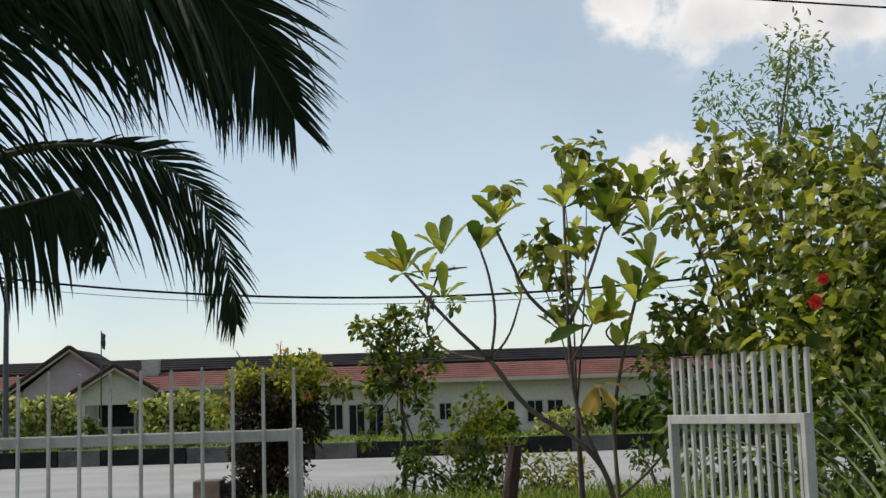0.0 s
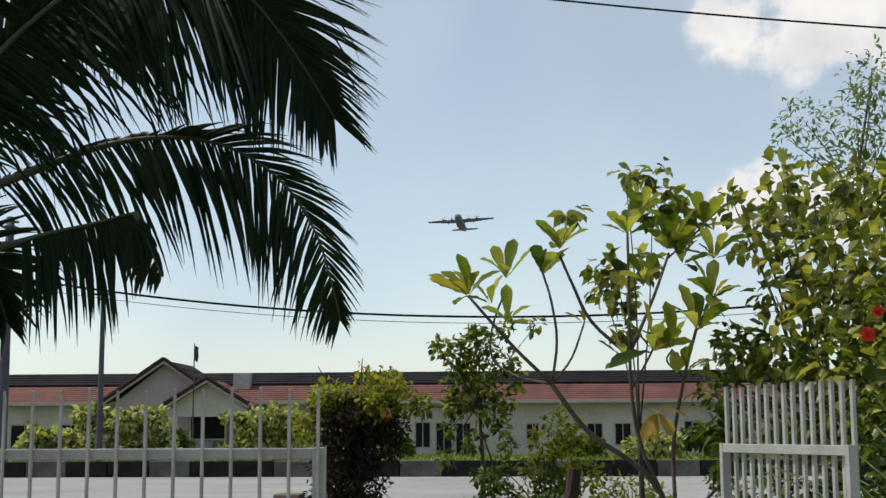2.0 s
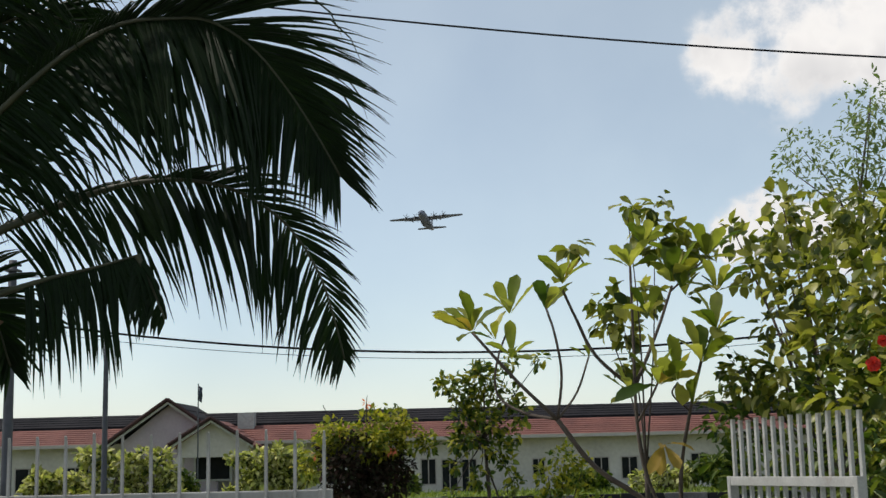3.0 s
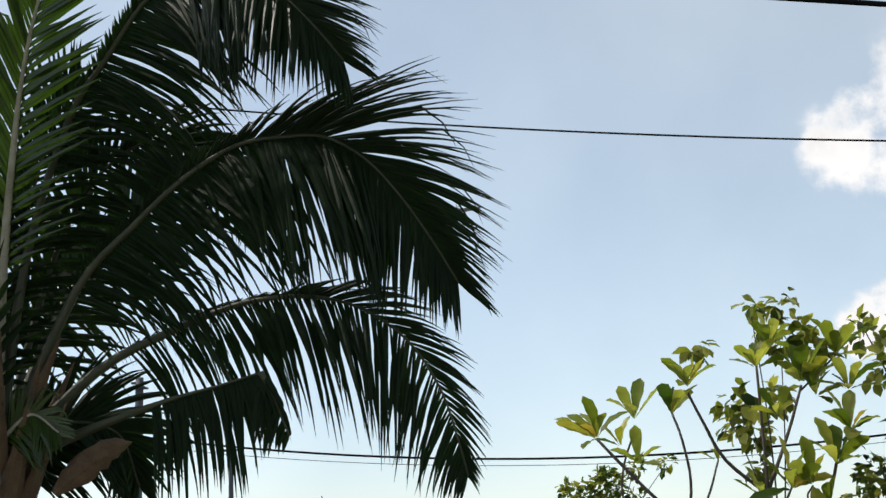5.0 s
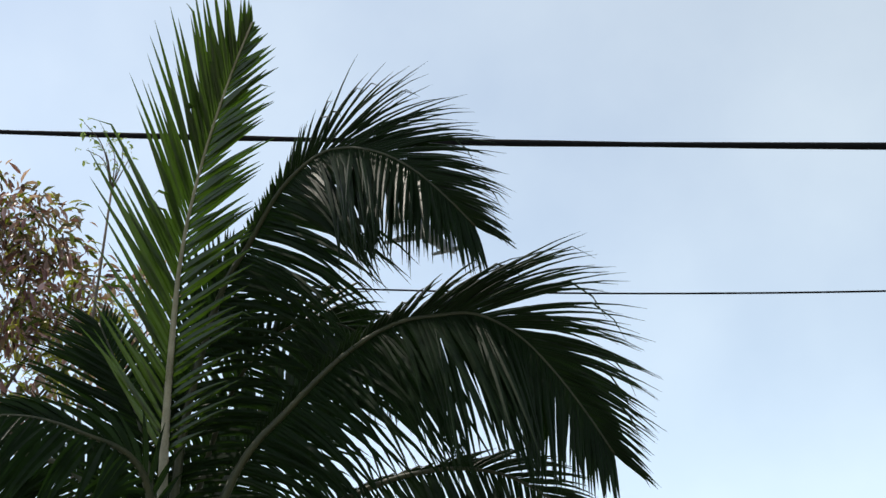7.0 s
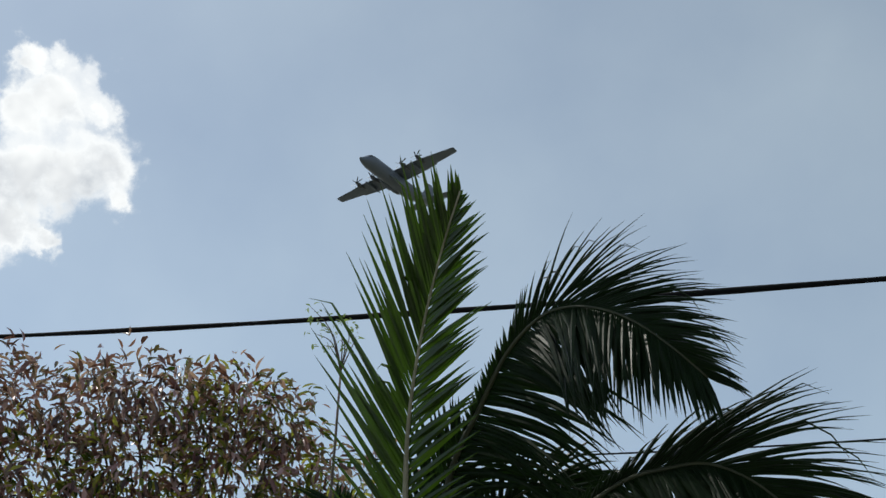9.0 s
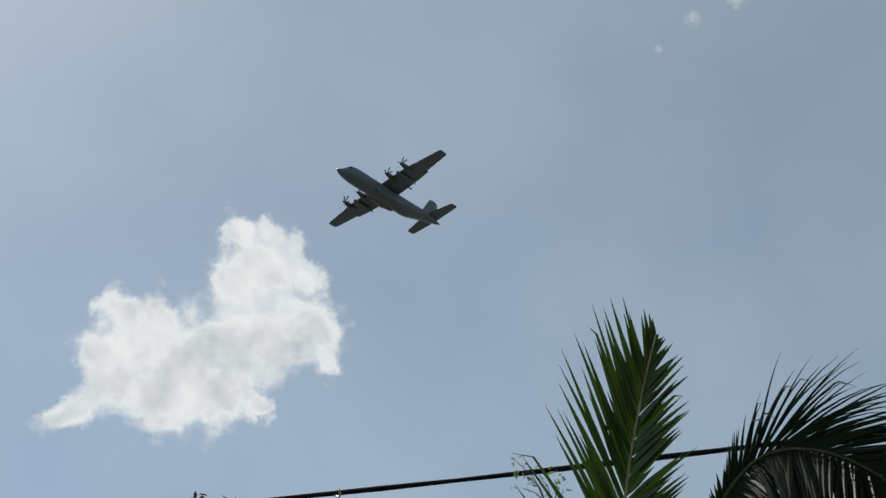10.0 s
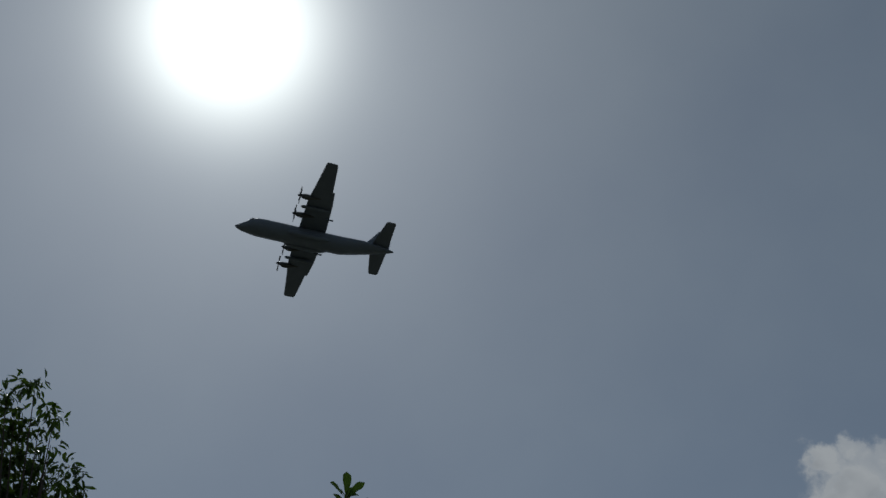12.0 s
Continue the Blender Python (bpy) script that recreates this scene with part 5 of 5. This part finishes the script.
# ---- clouds ----
def cloud(name, centre, size, blobs, label, seed, soft=0.35, strength=1.0, scale=4.0, shade=0.25, ragged=2.8, bend=0.0):
    """A far sheet of cloud that glows by itself, seen against the sky; its outline is broken by noise."""
    c = Vector(centre)
    m = bpy.data.materials.new(name)
    m.use_nodes = True
    n, l = m.node_tree.nodes, m.node_tree.links
    n.clear()
    out, em, tr, mx = n.new("ShaderNodeOutputMaterial"), n.new("ShaderNodeEmission"), n.new("ShaderNodeBsdfTransparent"), n.new("ShaderNodeMixShader")
    co = n.new("ShaderNodeTexCoord")
    warp = n.new("ShaderNodeTexNoise")
    warp.noise_dimensions = "4D"
    warp.inputs["W"].default_value = seed
    warp.inputs["Scale"].default_value, warp.inputs["Detail"].default_value, warp.inputs["Roughness"].default_value = scale, 9, 0.6
    l.new(co.outputs["Object"], warp.inputs["Vector"])

    def mth(op, a, b=None, c=None):
        k = n.new("ShaderNodeMath")
        k.operation = op
        for i, v in enumerate((a, b, c)):
            if v is None:
                continue
            if isinstance(v, (int, float)):
                k.inputs[i].default_value = v
            else:
                l.new(v, k.inputs[i])
        return k.outputs[0]

    curl = n.new("ShaderNodeTexNoise")
    curl.inputs["Scale"].default_value, curl.inputs["Detail"].default_value, curl.inputs["Roughness"].default_value = scale * 0.9, 7, 0.6
    l.new(co.outputs["Object"], curl.inputs["Vector"])
    mid, bent = n.new("ShaderNodeVectorMath"), n.new("ShaderNodeVectorMath")
    mid.operation, bent.operation = "SUBTRACT", "MULTIPLY_ADD"
    mid.inputs[1].default_value = (0.5, 0.5, 0.5)
    l.new(curl.outputs["Color"], mid.inputs[0])
    l.new(mid.outputs[0], bent.inputs[0])
    bent.inputs[1].default_value = (bend, bend, 0.0)
    l.new(co.outputs["Object"], bent.inputs[2])
    total = None
    for bx_, by_, br in blobs:
        d = n.new("ShaderNodeVectorMath")
        d.operation = "DISTANCE"
        l.new(bent.outputs[0], d.inputs[0])
        d.inputs[1].default_value = (bx_, by_, 0)
        g = mth("SUBTRACT", 1.0, mth("DIVIDE", d.outputs["Value"], br))
        total = g if total is None else mth("SMOOTH_MAX", total, g, 0.4)
    dens = mth("ADD", total, mth("MULTIPLY", mth("SUBTRACT", warp.outputs["Fac"], 0.47), ragged))
    mr = n.new("ShaderNodeMapRange")
    mr.interpolation_type = "SMOOTHSTEP"
    mr.inputs["From Min"].default_value, mr.inputs["From Max"].default_value = 0.0, soft
    l.new(dens, mr.inputs[0])
    fall = n.new("ShaderNodeMapRange")
    fall.inputs["From Min"].default_value, fall.inputs["From Max"].default_value = -0.35, 0.1
    l.new(total, fall.inputs[0])
    core = n.new("ShaderNodeMapRange")
    core.interpolation_type = "SMOOTHSTEP"
    core.inputs["From Min"].default_value, core.inputs["From Max"].default_value, core.inputs["To Max"].default_value = 0.1, 0.5, 0.93
    l.new(total, core.inputs[0])
    l.new(mth("MAXIMUM", mth("MULTIPLY", mr.outputs[0], fall.outputs[0]), core.outputs[0]) if bend else mth("MULTIPLY", mr.outputs[0], fall.outputs[0]), mx.inputs[0])
    r = ramp_of(n, [(0.0, (0.80, 0.83, 0.88)), (0.5, (1, 1, 1)), (1.0, (1 - shade, 1 - shade * 0.95, 1 - shade * 0.85))])
    sm = n.new("ShaderNodeTexNoise")
    sm.inputs["Scale"].default_value, sm.inputs["Detail"].default_value = scale * 0.7, 3
    l.new(co.outputs["Object"], sm.inputs["Vector"])
    xyz = n.new("ShaderNodeSeparateXYZ")
    l.new(co.outputs["Object"], xyz.inputs[0])
    # the cloud's own shading put into the colour: greyer lower down
    body = mth("ADD", mth("MULTIPLY", mth("MINIMUM", dens, 0.8), 0.55), mth("SUBTRACT", 0.16, mth("MULTIPLY", xyz.outputs["Y"], 0.16)))
    l.new(mth("ADD", body, mth("MULTIPLY", mth("SUBTRACT", sm.outputs["Fac"], 0.47), 1.3)), r.inputs[0])
    l.new(r.outputs[0], em.inputs["Color"])
    em.inputs["Strength"].default_value = strength
    l.new(tr.outputs[0], mx.inputs[1])
    l.new(em.outputs[0], mx.inputs[2])
    l.new(mx.outputs[0], out.inputs["Surface"])
    N = 8
    vv = [((2 * i / N - 1) * 1.5, (2 * j / N - 1) * 1.5, -0.05 * ((2 * i / N - 1) ** 2 + (2 * j / N - 1) ** 2)) for j in range(N + 1) for i in range(N + 1)]
    ff = [(j * (N + 1) + i, j * (N + 1) + i + 1, (j + 1) * (N + 1) + i + 1, (j + 1) * (N + 1) + i) for j in range(N) for i in range(N)]
    sheet_ob = new(name, link_mesh(name, vv, ff, m))
    q = (Vector((0, 0, 1.6)) - c).to_track_quat("Z", "Y")
    sheet_ob.matrix_basis = Matrix.LocRotScale(c, q, Vector((size, size, size)))
    return tagged(sheet_ob, label, "cloud", "clouds")


cloud("cloud", (-1869, 1677, 1643), 300, [(0.16, 0.71, 0.15), (0.36, 0.73, 0.17), (0.57, 0.63, 0.21), (0.68, 0.43, 0.22), (0.36, 0.43, 0.36), (0.16, 0.30, 0.29), (0.79, 0.05, 0.29), (0.55, -0.04, 0.41), (0.91, -0.21, 0.19), (0.21, -0.08, 0.41), (-0.14, -0.30, 0.43), (-0.48, -0.21, 0.36), (-0.65, 0.00, 0.22), (-0.39, 0.00, 0.24), (-0.74, -0.34, 0.29), (-0.61, -0.55, 0.34), (-0.91, -0.73, 0.22), (-0.27, -0.60, 0.34), (0.12, -0.51, 0.31), (0.38, -0.60, 0.18)], "bright white ragged cumulus cloud", 3.1, 0.8, 1.65, 3.0, 0.46, 2.4, 0.62)
cloud("cloud", (647, 2892, 912), 330, [(0.0, 0.1, 0.55), (-0.5, 0.0, 0.35), (0.5, 0.1, 0.6), (0.9, 0.1, 0.6), (0.3, 0.45, 0.5), (0.8, 0.5, 0.6)], "soft white cumulus cloud", 7.7, 0.7, 1.3, 2.2, 0.3)
cloud("cloud", (557, 3003, 535), 190, [(0.0, 0.0, 0.5), (-0.4, -0.1, 0.35), (0.5, -0.1, 0.5), (1.0, -0.2, 0.5)], "soft low white cloud", 9.3, 0.7, 1.25, 2.2, 0.15)
cloud("cloud", (-688, 1955, 2170), 110, [(-0.4, -0.45, 0.2), (0.0, 0.1, 0.22), (0.5, -0.25, 0.26), (-0.05, 0.55, 0.16), (0.55, 0.05, 0.2), (-1.2, -0.9, 0.12)], "small wispy pale cloud", 12.2, 2.4, 1.5, 5.0, 0.1)


# ---- grass ----
def grass(name, n, x0, x1, y0, y1, z, h0, h1, w, label, seed):
    rng = np.random.default_rng(seed)
    P = np.stack([rng.uniform(x0, x1, n), rng.uniform(y0, y1, n), np.full(n, z)], 1)
    h = rng.uniform(h0, h1, n) * (0.6 + 0.8 * rng.random(n))
    d = np.stack([rng.normal(0, 0.3, n), rng.normal(0, 0.3, n), np.ones(n)], 1)
    a = rng.uniform(0, 6.28, n)
    b = np.stack([np.cos(a), np.sin(a), np.zeros(n)], 1) * w
    mid = P + d * h[:, None] * 0.6
    tip = P + d * h[:, None] * np.array((1.6, 1.6, 0.95))
    V = np.stack([P - b, P + b, mid - b * 0.7, mid + b * 0.7, tip], 1).reshape(-1, 3)
    F = []
    for i in range(n):
        o = 5 * i
        F += [(o, o + 1, o + 3, o + 2), (o + 2, o + 3, o + 4)]
    tagged(new(name, link_mesh(name, V, F, M_GRASS)), label, "grass", "", "stuff")


grass("long_grass", 15000, -3.4, 8, 13.0, 25.1, 0.0, 0.18, 0.42, 0.012, "long sunlit green grass beside the road", 5)
grass("lawn_grass", 6000, -3.4, 6, 5.0, 13.0, 0.0, 0.1, 0.25, 0.008, "short green lawn grass", 6)
grass("verge_grass", 12000, -40, 20, 50.5, 68.0, 0.42, 0.12, 0.3, 0.03, "rough green grass on the verge", 7)

# ---- movement ----
AIRCRAFT_ROWS = [
    (0, 5.4, 937.1, 101.4, -93.2, 11.9, 3.1),
    (1, -19.7, 863.3, 116.1, -94.6, 11.0, 2.7),
    (1.5, -31.2, 826.4, 123.1, -95.2, 10.6, 2.5),
    (2, -38.7, 789.5, 128.1, -95.7, 10.2, 2.3),
    (2.5, -47.3, 740.7, 130.8, -96.2, 9.8, 2.1),
    (3, -54.0, 701.4, 135.4, -96.7, 9.3, 1.9),
    (3.2, -59.3, 700.9, 142.1, -96.9, 9.2, 1.7),
    (4, -72.7, 635.7, 149.8, -96.8, 8.1, 1.7),
    (5, -88.4, 562.8, 161.3, -96.7, 6.7, 1.7),
    (6, -103.5, 490.4, 172.5, -96.7, 5.3, 1.7),
    (7, -118.3, 418.3, 183.3, -96.6, 4.0, 1.7),
    (8.3, -134.2, 324.6, 195.1, -96.4, 2.2, 1.6),
    (8.5, -140.0, 307.0, 194.7, -96.4, 1.9, 1.6),
    (9, -147.6, 274.9, 204.2, -96.4, 1.2, 1.6),
    (9.5, -157.2, 235.9, 208.7, -96.3, 0.5, 1.6),
    (10, -164.9, 201.2, 213.2, -96.3, -0.3, 1.6),
    (10.5, -174.2, 163.9, 218.1, -96.3, -1.2, 1.7),
    (11, -182.8, 125.8, 221.9, -95.8, -2.0, 2.6),
    (11.5, -187.9, 85.0, 221.5, -95.5, -1.8, 3.1),
    (12, -196.0, 48.0, 224.7, -95.1, -1.6, 3.6),
]


SWAY = {
    "lower": [(0.0, 0, 31), (0.5, 0, 30), (1.0, 0, 27), (1.5, -1, 12), (2.0, -1, 4), (2.5, -2, -2), (3.0, -1, 4), (3.3, 0, 8), (4.0, 0, 2), (4.8, 0, 0), (6.0, -1, 3), (8.0, 0, 0), (12.0, 0, 0)],
    "middle": [(0.0, 0, 8), (0.25, -2, 5), (0.5, -3, 3), (1.0, 2, 2), (1.5, 1, 4), (2.0, -2, 2), (2.5, -5, 0), (3.2, 2, 0), (4.0, 0, 0), (5.5, 0, 2), (6.5, 0, 4), (8.3, 0, 2), (12.0, 0, 2)],
    "upper": [(0.0, 0, 4), (1.0, 2, 2), (2.0, -2, 0), (3.0, 1, 0), (5.0, 1, 0), (6.5, 0, 0), (8.3, -1, 0), (9.5, 1, 0), (12.0, 0, 0)],
}


def motions():
    walk(aircraft, [(t, pose(x, y, z, roll, -pitch, heading)) for t, x, y, z, heading, pitch, roll in AIRCRAFT_ROWS])
    for name, rows in SWAY.items():
        at = tuple(SWAYING[name].location)
        walk(SWAYING[name], [(t, pose(*at, 0, dip, turn)) for t, dip, turn in rows])
    for i, prop in enumerate(PROPS):
        at = tuple(prop.location)
        walk(prop, [(k / 10, pose(*at, 80 * k + 17 * i, 0, 0)) for k in range(121)])


motions()
